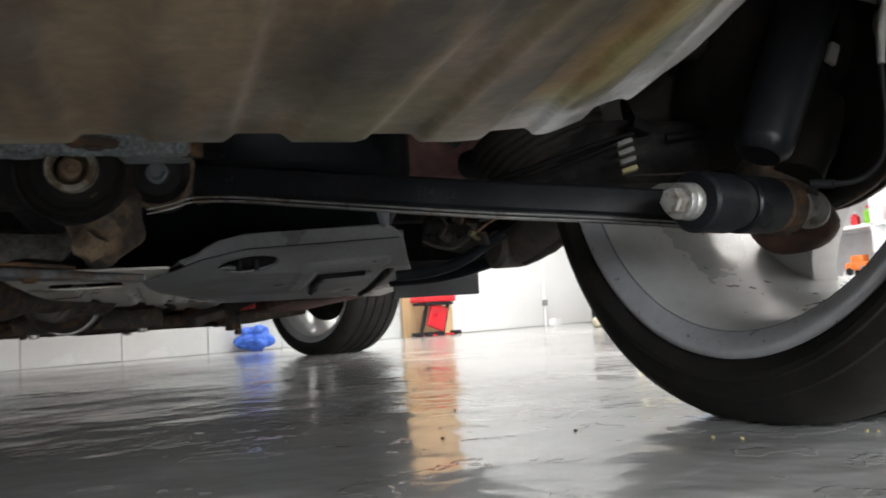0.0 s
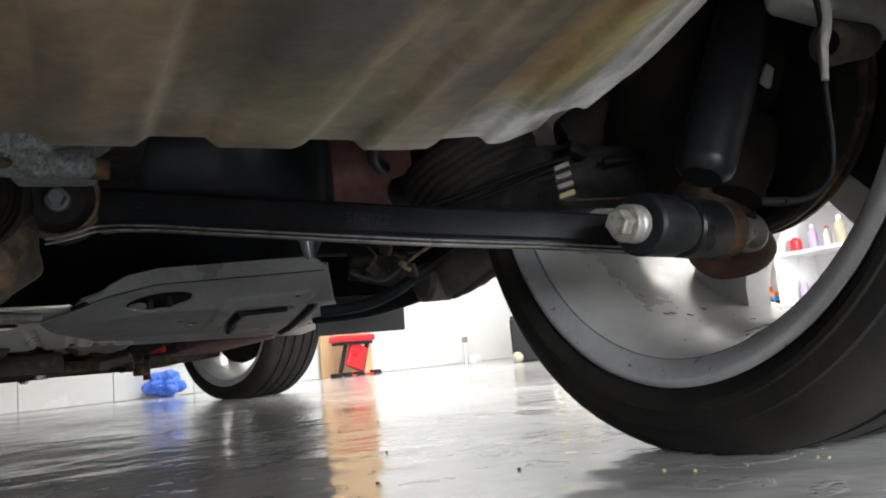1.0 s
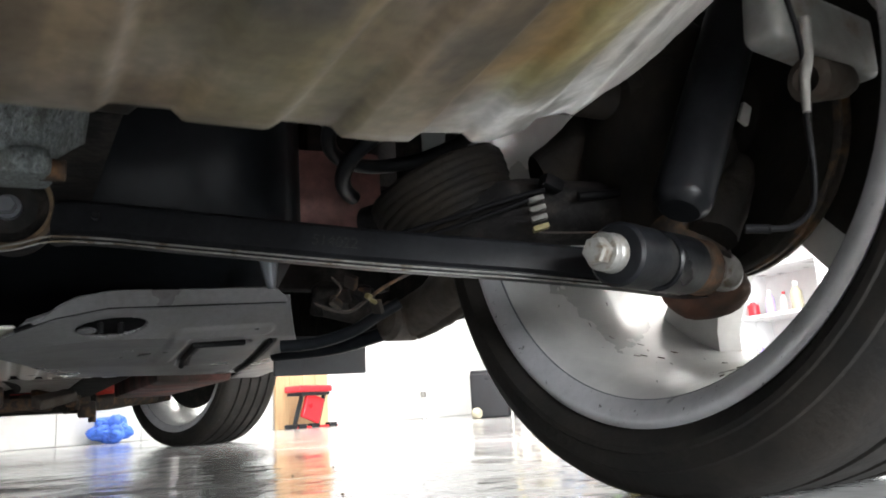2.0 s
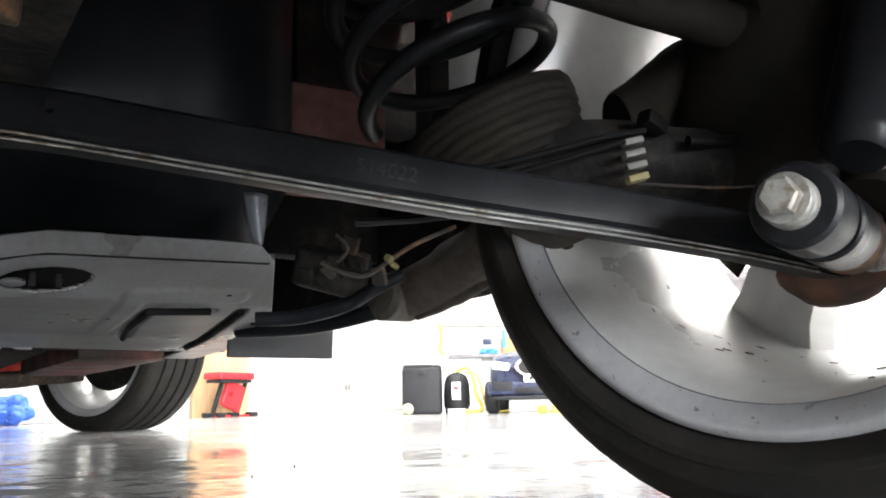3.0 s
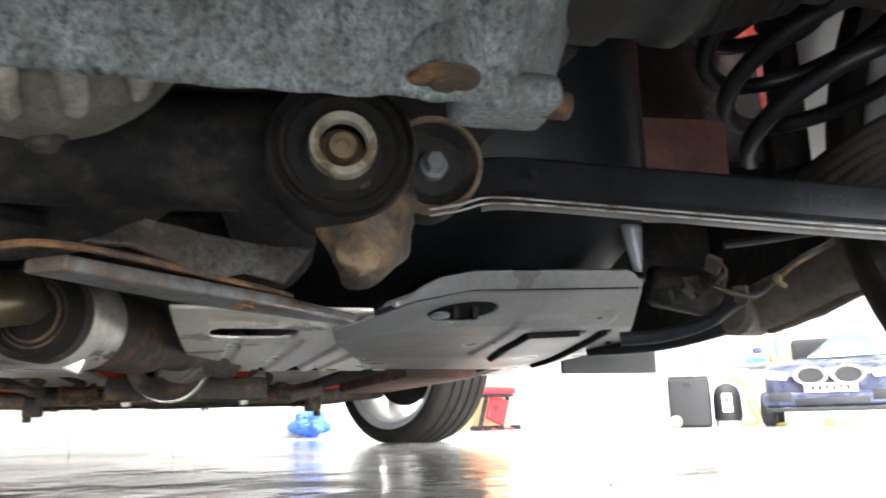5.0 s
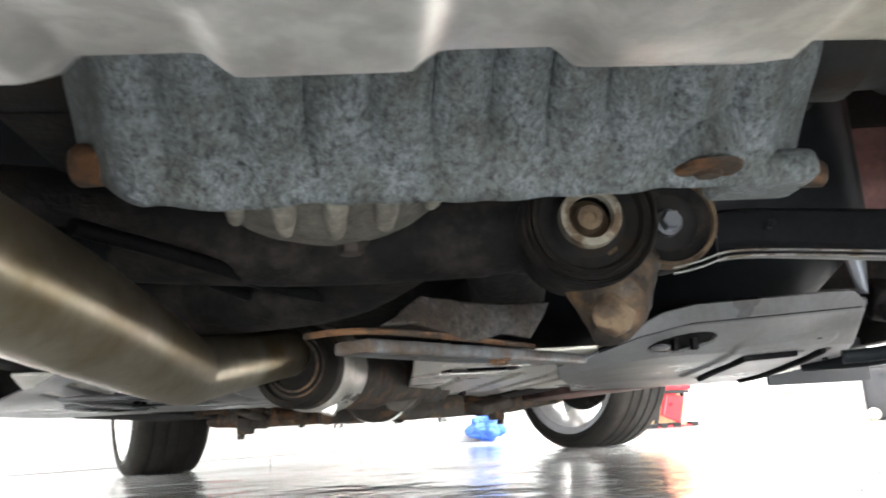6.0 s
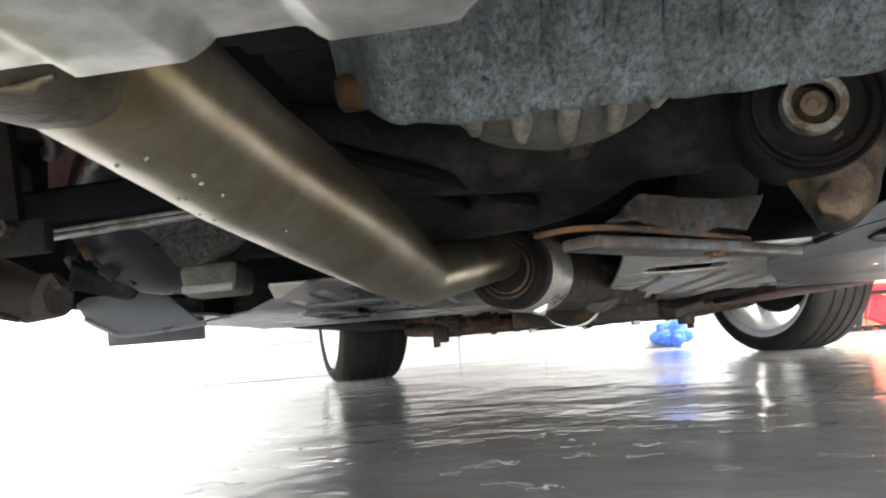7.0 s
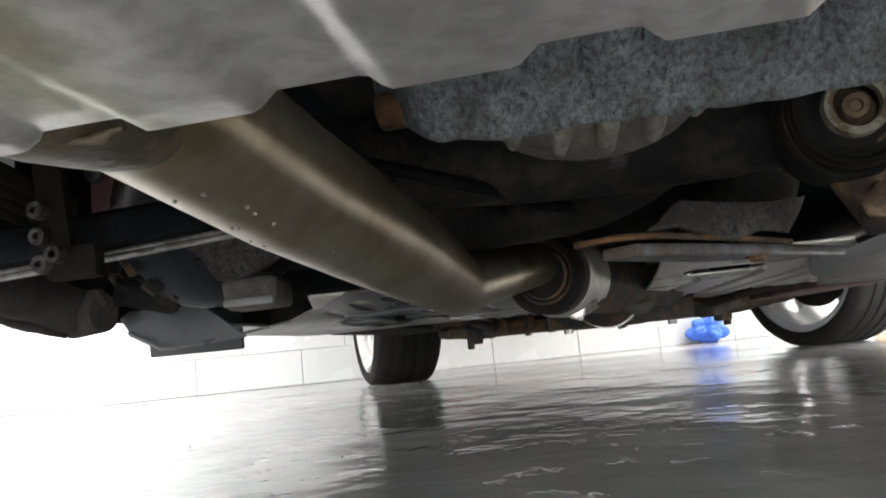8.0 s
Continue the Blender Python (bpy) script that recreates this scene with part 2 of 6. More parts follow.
    c = blend(c, (0.26, 0.150, 0.03), calc("MULTIPLY", ochre, 0.8))
    c = blend(c, (0.33, 0.30, 0.13), olive)
    c = blend(c, (0.27, 0.25, 0.13), run)
    c = blend(c, (0.78, 0.78, 0.77), chalk)
    blotch = calc("MULTIPLY", ramp(x, -0.12, -0.19), calc("MULTIPLY", ramp(cloud, 0.44, 0.58, 0.0, 0.75), ramp(streak, 0.36, 0.56, 0.35, 1.0)))
    c = blend(c, (0.25, 0.215, 0.15), blotch)
    l.new(blend(c, blend((0.78, 0.78, 0.78), (1.0, 1.0, 1.0), ramp(grain, 0.35, 0.65)), 1.0, "MULTIPLY"), b.inputs["Base Color"])
    dull = calc("MAXIMUM", calc("MAXIMUM", film, chalk), calc("MULTIPLY", blotch, 0.5))
    l.new(ramp(dull, 0.0, 1.0, 0.82, 0.05), b.inputs["Metallic"])
    l.new(calc("MULTIPLY_ADD", calc("SUBTRACT", cloud, 0.5), 0.25, ramp(dull, 0.0, 1.0, 0.34, 0.50)), b.inputs["Roughness"])
    bp = n.new("ShaderNodeBump")
    bp.inputs["Strength"].default_value, bp.inputs["Distance"].default_value = 0.15, 0.002
    l.new(calc("ADD", grain, cloud), bp.inputs["Height"])
    l.new(bp.outputs["Normal"], b.inputs["Normal"])
    return m


M_MUFFLER = muffler_steel()
M_PIPE = mat("exhaust_steel", (0.53, 0.485, 0.40), 0.31, 0.9, 0.16, 120, 0.0, 260, stain=(0.225, 0.172, 0.085), amount=0.80, sscale=9, rvar=0.03, soft=0.42, keep_metal=True, sdetail=4.0)
M_RUST = mat("rusted_steel", (0.115, 0.056, 0.024), 0.85, 0.1, 0.7, 40, 0.7, 140, stain=(0.045, 0.03, 0.02), amount=0.55, sscale=45)
M_DIRTY = mat("rusty_dirty_steel", (0.030, 0.024, 0.019), 0.75, 0.1, 0.8, 26, 0.9, 110, stain=(0.11, 0.060, 0.028), amount=0.40, sscale=30)
M_STEEL = mat("zinc_steel", (0.29, 0.285, 0.27), 0.45, 0.5, 0.35, 40, 0.25, 150, stain=(0.13, 0.10, 0.07), amount=0.4, sscale=60)
M_ALU = mat("bare_aluminium_plate", (0.42, 0.40, 0.37), 0.42, 0.6, 0.25, 12, 0.15, 110, stain=(0.2, 0.16, 0.12), amount=0.35, sscale=16)
M_BEIGE = mat("beige_heat_shield", (0.62, 0.59, 0.53), 0.36, 0.25, 0.15, 12, 0.12, 90, stain=(0.42, 0.36, 0.28), amount=0.15, sscale=14, soft=0.2)
M_BUSH = mat("bushing_rubber", (0.019, 0.019, 0.0185), 0.7, 0, 0.5, 30, 0.4, 120, stain=(0.02, 0.015, 0.011), amount=0.35, sscale=30, spec=0.2)
M_RED = mat("red_body_paint", (0.42, 0.045, 0.035), 0.3, 0, 0.15, 10, 0.04, 60, stain=(0.2, 0.06, 0.045), amount=0.3)
M_PINK = mat("dusty_red_inner_panel", (0.26, 0.125, 0.112), 0.65, 0, 0.45, 16, 0.3, 80, stain=(0.10, 0.055, 0.048), amount=0.50, soft=0.35)
M_LINER = mat("light_grey_arch_liner", (0.76, 0.77, 0.76), 0.6, 0, 0.08, 6, 0.08, 60)
M_YELLOW = mat("yellow_plastic", (0.55, 0.43, 0.08), 0.5, 0, 0.2)
M_CREAM = mat("cream_plastic", (0.36, 0.33, 0.24), 0.5, 0, 0.2)
M_BLUEBAG = mat("blue_plastic_sheet", (0.05, 0.16, 0.68), 0.45, 0, 0.35, 20, 0.3, 60)
M_REDSTAND = mat("red_vinyl", (0.62, 0.02, 0.03), 0.4, 0, 0.15)
M_BLACK = mat("matt_black_plastic", (0.014, 0.015, 0.017), 0.55, 0, 0.3, spec=0.3)
M_WOOD = mat("pine_board", (0.58, 0.40, 0.22), 0.55, 0, 0.25, 6, 0.2, 40, stretch=(1, 1, 0.15))
M_NAVY = mat("navy_car_paint", (0.030, 0.040, 0.078), 0.3, 0.2, 0.15, 10, 0.02, 60)
M_STUB = mat("scorched_brown_steel", (0.11, 0.086, 0.05), 0.5, 0.5, 0.6, 40, 0.4, 160, stain=(0.035, 0.026, 0.018), amount=0.55, sscale=30, soft=0.25)
M_JOINT = mat("red_brown_rust", (0.10, 0.048, 0.030), 0.85, 0.05, 0.5, 50, 0.5, 160, stain=(0.045, 0.028, 0.02), amount=0.45, sscale=40, soft=0.25)
M_ORANGE = mat("orange_plastic", (0.75, 0.20, 0.05), 0.35, 0, 0.1)
M_WHITE = mat("white_plastic", (0.8, 0.8, 0.8), 0.35, 0, 0.06)
M_GLASSY = mat("dark_glass", (0.06, 0.08, 0.09), 0.06, 0, 0.1, 6, 0, spec=0.8)
M_CARD = mat("brown_cardboard", (0.45, 0.28, 0.14), 0.8, 0, 0.15)
M_GREEN = mat("lime_plastic", (0.25, 0.65, 0.05), 0.35, 0, 0.1)
M_LILAC = mat("lilac_plastic", (0.40, 0.32, 0.65), 0.35, 0, 0.1)
M_TEAL = mat("blue_plastic", (0.05, 0.25, 0.6), 0.35, 0, 0.1)
M_LINK = mat("muddy_brown_casting", (0.066, 0.056, 0.047), 0.8, 0.0, 0.5, 24, 0.7, 120, stain=(0.045, 0.03, 0.02), amount=0.45, sscale=20, soft=0.2)
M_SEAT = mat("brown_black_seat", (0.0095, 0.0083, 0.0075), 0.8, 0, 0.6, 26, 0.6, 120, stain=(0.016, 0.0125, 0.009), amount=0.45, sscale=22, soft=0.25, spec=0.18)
M_COVER = mat("grey_speckled_cover", (0.170, 0.190, 0.198), 0.6, 0.1, 1.0, 300, 0.8, 700, stain=(0.076, 0.084, 0.074), amount=0.52, sscale=38, soft=0.30, detail=4.0, stretch=(1, 1, 0.6))
M_EYE = mat("rust_tan_edge", (0.15, 0.105, 0.062), 0.75, 0.1, 0.4, 40, 0.4, 140, stain=(0.07, 0.045, 0.03), amount=0.45, sscale=60)
M_EAR = mat("rust_mottled_casting", (0.034, 0.026, 0.020), 0.75, 0.1, 0.8, 30, 0.9, 120, stain=(0.150, 0.092, 0.045), amount=0.50, sscale=24, soft=0.15)
M_SLEEVE = mat("pale_corroded_sleeve", (0.36, 0.34, 0.28), 0.6, 0.3, 0.35, 40, 0.3, 150, stain=(0.14, 0.10, 0.06), amount=0.35, sscale=60)
M_SATIN = mat("grey_satin_metal", (0.14, 0.15, 0.165), 0.38, 0.5, 0.2, 14, 0.05, 90)
M_CALIPER = mat("light_grey_caliper", (0.25, 0.25, 0.24), 0.55, 0.2, 0.25, 20, 0.2, 90, stain=(0.16, 0.12, 0.09), amount=0.25, sscale=24, soft=0.2)
M_BRACKET = mat("grimy_grey_sheet", (0.062, 0.060, 0.058), 0.70, 0.1, 1.4, 150, 0.8, 320, stain=(0.04, 0.030, 0.022), amount=0.55, sscale=24, soft=0.2)
M_SCOOP = mat("dark_grey_scoop_plastic", (0.085, 0.09, 0.095), 0.45, 0, 0.25, 10, 0.1, 120)
M_BRACE = mat("rust_edged_brace_steel", (0.115, 0.12, 0.128), 0.42, 0.4, 0.6, 40, 0.4, 160, stain=(0.07, 0.048, 0.033), amount=0.45, sscale=30, soft=0.15)
M_FIN = mat("pale_cast_fin", (0.225, 0.21, 0.175), 0.65, 0.1, 0.6, 60, 0.6, 260, stain=(0.12, 0.11, 0.09), amount=0.42, sscale=40, soft=0.25)
M_CASE = mat("beige_grey_cast_case", (0.145, 0.135, 0.112), 0.7, 0.1, 0.6, 50, 0.6, 260, stain=(0.06, 0.055, 0.045), amount=0.42, sscale=26, soft=0.25)
M_SHELL = mat("smooth_dark_shell", (0.012, 0.0135, 0.017), 0.30, 0, 0.2, 8, 0.05, 60, spec=0.4)
M_BAND = mat("dull_bright_band_steel", (0.44, 0.42, 0.38), 0.40, 0.4, 0.35, 24, 0.2, 110, stain=(0.16, 0.11, 0.07), amount=0.3, sscale=22, soft=0.2)
M_CLIP = mat("black_clip_plastic", (0.004, 0.004, 0.0045), 0.6, 0, 0.3, spec=0.1)
M_PLUG = mat("dusty_grey_plug", (0.12, 0.115, 0.105), 0.6, 0, 0.4, 60, 0.3)
M_PLUGY = mat("dusty_yellow_plug", (0.20, 0.17, 0.07), 0.6, 0, 0.3, 60, 0.3)
M_SILL = mat("dirty_red_sill", (0.22, 0.075, 0.062), 0.6, 0, 0.5, 10, 0.3, 80, stain=(0.05, 0.032, 0.026), amount=0.68, sscale=9, soft=0.2)
M_STAMP = mat("stamped_number_paint", (0.017, 0.0165, 0.016), 0.6, 0, 0.3, spec=0.15)
M_LAMP = glow("lamp_diffuser", (1.0, 0.985, 0.95), 1.0)


# ---- mesh helpers ----
def V(*a):
    return Vector(a)


def part(name, bm, material, parent=None, label="", smooth=True, angle=40):
    bmesh.ops.recalc_face_normals(bm, faces=bm.faces)
    for f in bm.faces:
        f.smooth = smooth
    if smooth:
        for e in bm.edges:
            if len(e.link_faces) == 2 and e.calc_face_angle(0) > radians(angle):
                e.smooth = False
    me = bpy.data.meshes.new(name)
    bm.to_mesh(me)
    bm.free()
    me.materials.append(material)
    ob = new(name, me)
    ob.parent = parent
    if label:
        ob["label"] = label
    return ob


def box(bm, c, s, m=None, bevel=0.0, seg=2):
    made = bmesh.ops.create_cube(bm, size=1.0)["verts"]
    t = Matrix.Translation(c) @ (m or Matrix.Identity(4)) @ Matrix.Diagonal((*s, 1))
    bmesh.ops.transform(bm, matrix=t, verts=made)
    if bevel:
        es = list({e for v in made for e in v.link_edges})
        bmesh.ops.bevel(bm, geom=es, offset=bevel, segments=seg, profile=0.6, affect="EDGES")
    return bm


def boxed(c, s, m=None, bevel=0.004, seg=2):
    return box(bmesh.new(), c, s, m, bevel, seg)


def axis_matrix(a, b):
    """Local z runs from a to b."""
    return Matrix.Translation(a) @ (Vector(b) - Vector(a)).to_track_quat("Z", "Y").to_matrix().to_4x4()


def lathe(bm, profile, m, seg=32, close=False):
    """profile: (radius, height) along the local z of m."""
    rings = []
    for r, h in profile:
        if r < 1e-5:
            rings.append([bm.verts.new(m @ V(0, 0, h))])
        else:
            rings.append([bm.verts.new(m @ V(r * math.cos(2 * math.pi * k / seg), r * math.sin(2 * math.pi * k / seg), h)) for k in range(seg)])
    pairs = list(zip(rings, rings[1:])) + ([(rings[-1], rings[0])] if close else [])
    for a, b in pairs:
        for k in range(seg):
            q = [a[k % len(a)], a[(k + 1) % len(a)], b[(k + 1) % len(b)], b[k % len(b)]]
            u = list(dict.fromkeys(q))
            if len(u) > 2:
                bm.faces.new(u)
    return bm


def rod(a, b, r, seg=16, chamfer=0.15, bm=None):
    L = (Vector(b) - Vector(a)).length
    c = r * chamfer
    return lathe(bm or bmesh.new(), [(0, 0), (r - c, 0), (r, c), (r, L - c), (r - c, L), (0, L)], axis_matrix(a, b), seg)


def hexbolt(a, b, r, bm=None):
    """A bolt head at a with its washer towards b."""
    bm = bm or bmesh.new()
    L = (Vector(b) - Vector(a)).length
    m = axis_matrix(a, b)
    lathe(bm, [(0, 0), (r * 0.86, 0), (r * 1.0, r * 0.14), (r, L * 0.62), (0, L * 0.62)], m, 6)
    lathe(bm, [(0, L * 0.58), (r * 1.30, L * 0.58), (r * 1.38, L * 0.66), (r * 1.38, L * 0.95), (r * 1.30, L), (0, L)], m, 28)
    return bm


def curve_points(pts, n=8):
    pts = [Vector(p) for p in pts]
    out = []
    for i in range(len(pts) - 1):
        p0, p1, p2, p3 = pts[max(i - 1, 0)], pts[i], pts[i + 1], pts[min(i + 2, len(pts) - 1)]
        for k in range(n):
            t = k / n
            out.append(0.5 * ((2 * p1) + (p2 - p0) * t + (2 * p0 - 5 * p1 + 4 * p2 - p3) * t * t + (3 * p1 - p0 - 3 * p2 + p3) * t ** 3))
    out.append(pts[-1])
    return out


def tube(pts, r, seg=14, n=8, bm=None, caps=True, flat=1.0, radii=None):
    """A round bar swept along a smooth line; radii: one for each given point."""
    bm = bm or bmesh.new()
    line = curve_points(pts, n) if n > 1 else [Vector(p) for p in pts]
    rs = [r] * len(line)
    if radii:
        rs = [float(np.interp(i / max(len(line) - 1, 1) * (len(pts) - 1), range(len(pts)), radii)) for i in range(len(line))]
    up = V(0, 0, 1)
    rings = []
    for i, p in enumerate(line):
        d = (line[min(i + 1, len(line) - 1)] - line[max(i - 1, 0)]).normalized()
        side = d.cross(up)
        side = V(1, 0, 0) if side.length < 1e-3 else side.normalized()
        if rings and side.dot(prev) < 0:
            side = -side
        prev = side
        over = side.cross(d).normalized()
        rings.append([bm.verts.new(p + rs[i] * (side * math.cos(2 * math.pi * k / seg) + over * flat * math.sin(2 * math.pi * k / seg))) for k in range(seg)])
    for a, b in zip(rings, rings[1:]):
        for k in range(seg):
            bm.faces.new((a[k], a[(k + 1) % seg], b[(k + 1) % seg], b[k]))
    if caps:
        bm.faces.new(rings[0])
        bm.faces.new(rings[-1])
    return bm


def sheet(fn, nu, nv, bm=None, keep=None):
    """A surface fn(u, v) on a grid."""
    bm = bm or bmesh.new()
    vs = [[bm.verts.new(fn(i / nu, j / nv)) for i in range(nu + 1)] for j in range(nv + 1)]
    for j in range(nv):
        for i in range(nu):
            if keep is None or keep((i + 0.5) / nu, (j + 0.5) / nv):
                bm.faces.new((vs[j][i], vs[j][i + 1], vs[j + 1][i + 1], vs[j + 1][i]))
    return bm


def thicken(ob, d, offset=1.0):
    s = ob.modifiers.new("thickness", "SOLIDIFY")
    s.thickness, s.offset = d, offset
    return ob


def prism(outline, z0, z1, m=None, bevel=0.0, bm=None):
    """An outline of (x, y) pulled up from z0 to z1."""
    bm = bm or bmesh.new()
    m = m or Matrix.Identity(4)
    lo = [bm.verts.new(m @ V(x, y, z0)) for x, y in outline]
    hi = [bm.verts.new(m @ V(x, y, z1)) for x, y in outline]
    n = len(outline)
    fs = [bm.faces.new(lo), bm.faces.new(hi)] + [bm.faces.new((lo[i], lo[(i + 1) % n], hi[(i + 1) % n], hi[i])) for i in range(n)]
    if bevel:
        es = list({e for f in fs for e in f.edges})
        bmesh.ops.bevel(bm, geom=es, offset=bevel, segments=2, profile=0.6, affect="EDGES")
    return bm


def wobble(bm, amount, scale, seed=0.0):
    for v in bm.verts:
        v.co += noise.noise_vector(v.co * scale + V(seed, seed * 0.7, -seed)) * amount
    return bm


def dist_line(p, line):
    best = 9.0
    for a, b in zip(line, line[1:]):
        a, b = Vector(a), Vector(b)
        t = max(0, min(1, (p - a).dot(b - a) / (b - a).length_squared))
        best = min(best, (p - (a + (b - a) * t)).length)
    return best


def thing(name, label, category, group="", at=(0, 0, 0)):
    ob = new(name)
    ob.location = at
    return tagged(ob, label, category, group)


# ---- structure ----
def floor_z(y):
    """The slab falls a few millimetres towards the assumed door opening."""
    k = max(0.0, min(1.0, (y - 0.5) / 1.8))
    return -0.008 * (1 - k * k * (3 - 2 * k))


bm = bmesh.new()
bmesh.ops.create_grid(bm, x_segments=2, y_segments=144, size=1.0, matrix=Matrix.Diagonal((9, 9, 1, 1)))
for v in bm.verts:
    v.co.z = floor_z(v.co.y)
tagged(part("floor", bm, M_FLOOR), "glossy grey epoxy-painted concrete garage floor with scuffs", "floor", kind="structure")

# The front wall runs askew to the car.
FW_A, FW_B = V(-4.2, 2.05, 0), V(4.90, 6.297, 0)
fw_dir = (FW_B - FW_A).normalized()
fw_in = V(fw_dir.y, -fw_dir.x, 0)
FW = Matrix(((fw_dir.x, -fw_in.x, 0, FW_A.x), (fw_dir.y, -fw_in.y, 0, FW_A.y), (0, 0, 1, 0), (0, 0, 0, 1)))
FW_LEN = (FW_B - FW_A).length


def wall_box(name, c, s, m=None, label="white-painted garage wall", mt=None):
    if c[2] - s[2] / 2 < 0.01:
        c, s = V(c[0], c[1], c[2] - 0.02), (s[0], s[1], s[2] + 0.04)
    return tagged(part(name, boxed(c, s, m, 0), mt or M_WALL, smooth=False), label, "wall", kind="structure")


front = wall_box("wall_front", FW @ V(FW_LEN / 2, 0.112, CEILING / 2), (FW_LEN + 0.6, 0.2, CEILING), FW.to_3x3().to_4x4(), "white wall with large tiles along its foot", M_GROUT)
wall_box("wall_right", (4.75, 0.8, CEILING / 2), (0.2, 11.0, CEILING))
wall_box("wall_left", (-4.3, -1.2, CEILING / 2), (0.2, 6.7, CEILING))
# the back wall, with an unseen door opening assumed for the rear light
wall_box("wall_back_1", (-3.35, -4.5, CEILING / 2), (1.9, 0.2, CEILING))
wall_box("wall_back_2", (3.75, -4.5, CEILING / 2), (2.1, 0.2, CEILING))
wall_box("wall_back_3", (0.15, -4.5, CEILING - 0.225), (5.1, 0.2, 0.45))
tagged(part("ceiling", boxed((0.25, 0.9, CEILING + 0.06), (9.5, 11.6, 0.1), None, 0), M_CEIL, smooth=False), "white-painted flat garage ceiling", "ceiling", kind="structure")


# unseen housings for the added lamps
def unseen_ceiling_light(x, y):
    t = thing("unseen_ceiling_light", "unseen ceiling light added to brighten the room", "ceiling light", "ceiling lights", (x, y, CEILING))
    part("frame", boxed((0, 0, -0.035), (2.34, 0.66, 0.05), None, 0.008), M_WHITE, t)
    part("diffuser", boxed((0, 0, -0.07), (2.2, 0.55, 0.02), None, 0.006), M_LAMP, t)


for lx, ly, lw in LAMPS:
    unseen_ceiling_light(lx, ly)

# ---- the car ----
car = thing("car", "low red car with dirty underbody and stained muffler", "car")
CX = -0.02


def wheel(name, centre, steer, side, r, w, rim_r, phase, tread=4, label="", sipes=False, chips=False):
    """A wheel whose axle runs along local x; local +x is the outer face for side 1."""
    W = new(name)
    W.parent = car
    W.matrix_basis = pose(*centre, 0, 0, steer)
    if label:
        W["label"] = label
    ax = Matrix(((0, 0, side, 0), (1, 0, 0, 0), (0, 1, 0, 0), (0, 0, 0, 1)))
    h = w / 2
    # tyre, from the inner bead over the tread to the outer bead
    wall = [(rim_r - 0.012, -h + 0.014), (rim_r + 0.004, -h + 0.006), (rim_r + 0.010, -h - 0.004), (rim_r + 0.016, -h - 0.0085), (rim_r + 0.021, -h - 0.0090), (rim_r + 0.0225, -h - 0.0075), (rim_r + 0.030, -h - 0.0075), (r - 0.028, -h - 0.0065), (r - 0.0265, -h - 0.0045), (r - 0.018, -h - 0.001), (r - 0.010, -h + 0.005), (r - 0.005, -h + 0.014), (r - 0.003, -h + 0.024)]
    prof = list(wall)
    flat = w - 0.06
    for k in range(tread):
        c = -flat / 2 + flat * (k + 0.5) / tread
        crown = r - 0.004 * (2 * c / w) ** 2
        prof += [(crown, c - 0.0055), (crown - 0.007, c - 0.0045), (crown - 0.007, c + 0.0045), (crown, c + 0.0055)]
    prof += [(q, -d) for q, d in reversed(wall)]
    bm = lathe(bmesh.new(), prof, ax, 96)
    for v in bm.verts:
        v.co.z = max(v.co.z, floor_z(centre[1]) - centre[2] + 0.0005)
    tyre = part("tyre", bm, M_RUBBER, W, "black low-profile rubber tyre", angle=28)
    for k in range(48 if sipes else 0):
        ang = 2 * math.pi * k / 48
        m = Matrix.Rotation(ang, 4, "X") @ Matrix.Translation((-side * (h - 0.034), 0, r - 0.0062)) @ Matrix.Rotation(side * 0.25, 4, "Z") @ Matrix.Rotation(side * 0.12, 4, "Y")
        if m.translation.z > floor_z(centre[1]) - centre[2] + 0.012:
            part("tread_cut", box(bmesh.new(), (0, 0, 0), (0.026, 0.0026, 0.005), m), M_BLACK, tyre, smooth=False)
    # rim barrel with a stepped inner flange
    prof = [(rim_r - 0.012, -h + 0.012), (rim_r + 0.001, -h + 0.010), (rim_r + 0.003, -h + 0.003), (rim_r - 0.001, -h + 0.0005)]
    prof += [(rim_r - 0.006, -h + 0.001), (rim_r - 0.018, -h + 0.011), (rim_r - 0.020, -h + 0.014), (rim_r - 0.0185, -h + 0.018)]
    lip = part("flange", lathe(bmesh.new(), prof, ax, 96), M_LIP, W, "grey inner rim flange with stone chips", angle=50)
    prof = [(rim_r - 0.0185, -h + 0.018), (rim_r - 0.0195, -h + 0.022), (rim_r - 0.026, -h + 0.030), (rim_r - 0.034, -h + 0.06), (rim_r - 0.046, 0.0), (rim_r - 0.054, h - 0.030), (rim_r - 0.050, h - 0.018), (rim_r - 0.02, h - 0.010), (rim_r + 0.003, h - 0.007), (rim_r + 0.003, h - 0.002), (rim_r - 0.012, h), (rim_r - 0.034, h - 0.022), (rim_r - 0.030, h - 0.05), (rim_r - 0.02, 0.0), (rim_r - 0.012, -h + 0.012)]
    # grey ring painted in for the shade at the flange step
    part("flange_shade_ring", lathe(bmesh.new(), [(rim_r - 0.0188, -h + 0.0132), (rim_r - 0.0206, -h + 0.0142), (rim_r - 0.0205, -h + 0.0154), (rim_r - 0.0188, -h + 0.0166)], ax, 96), M_SATIN, W, "grey ring put in for the shade between flange and barrel")
    rim = part("rim", lathe(bmesh.new(), prof, ax, 96), M_RIM, W, "silver alloy rim", angle=35)
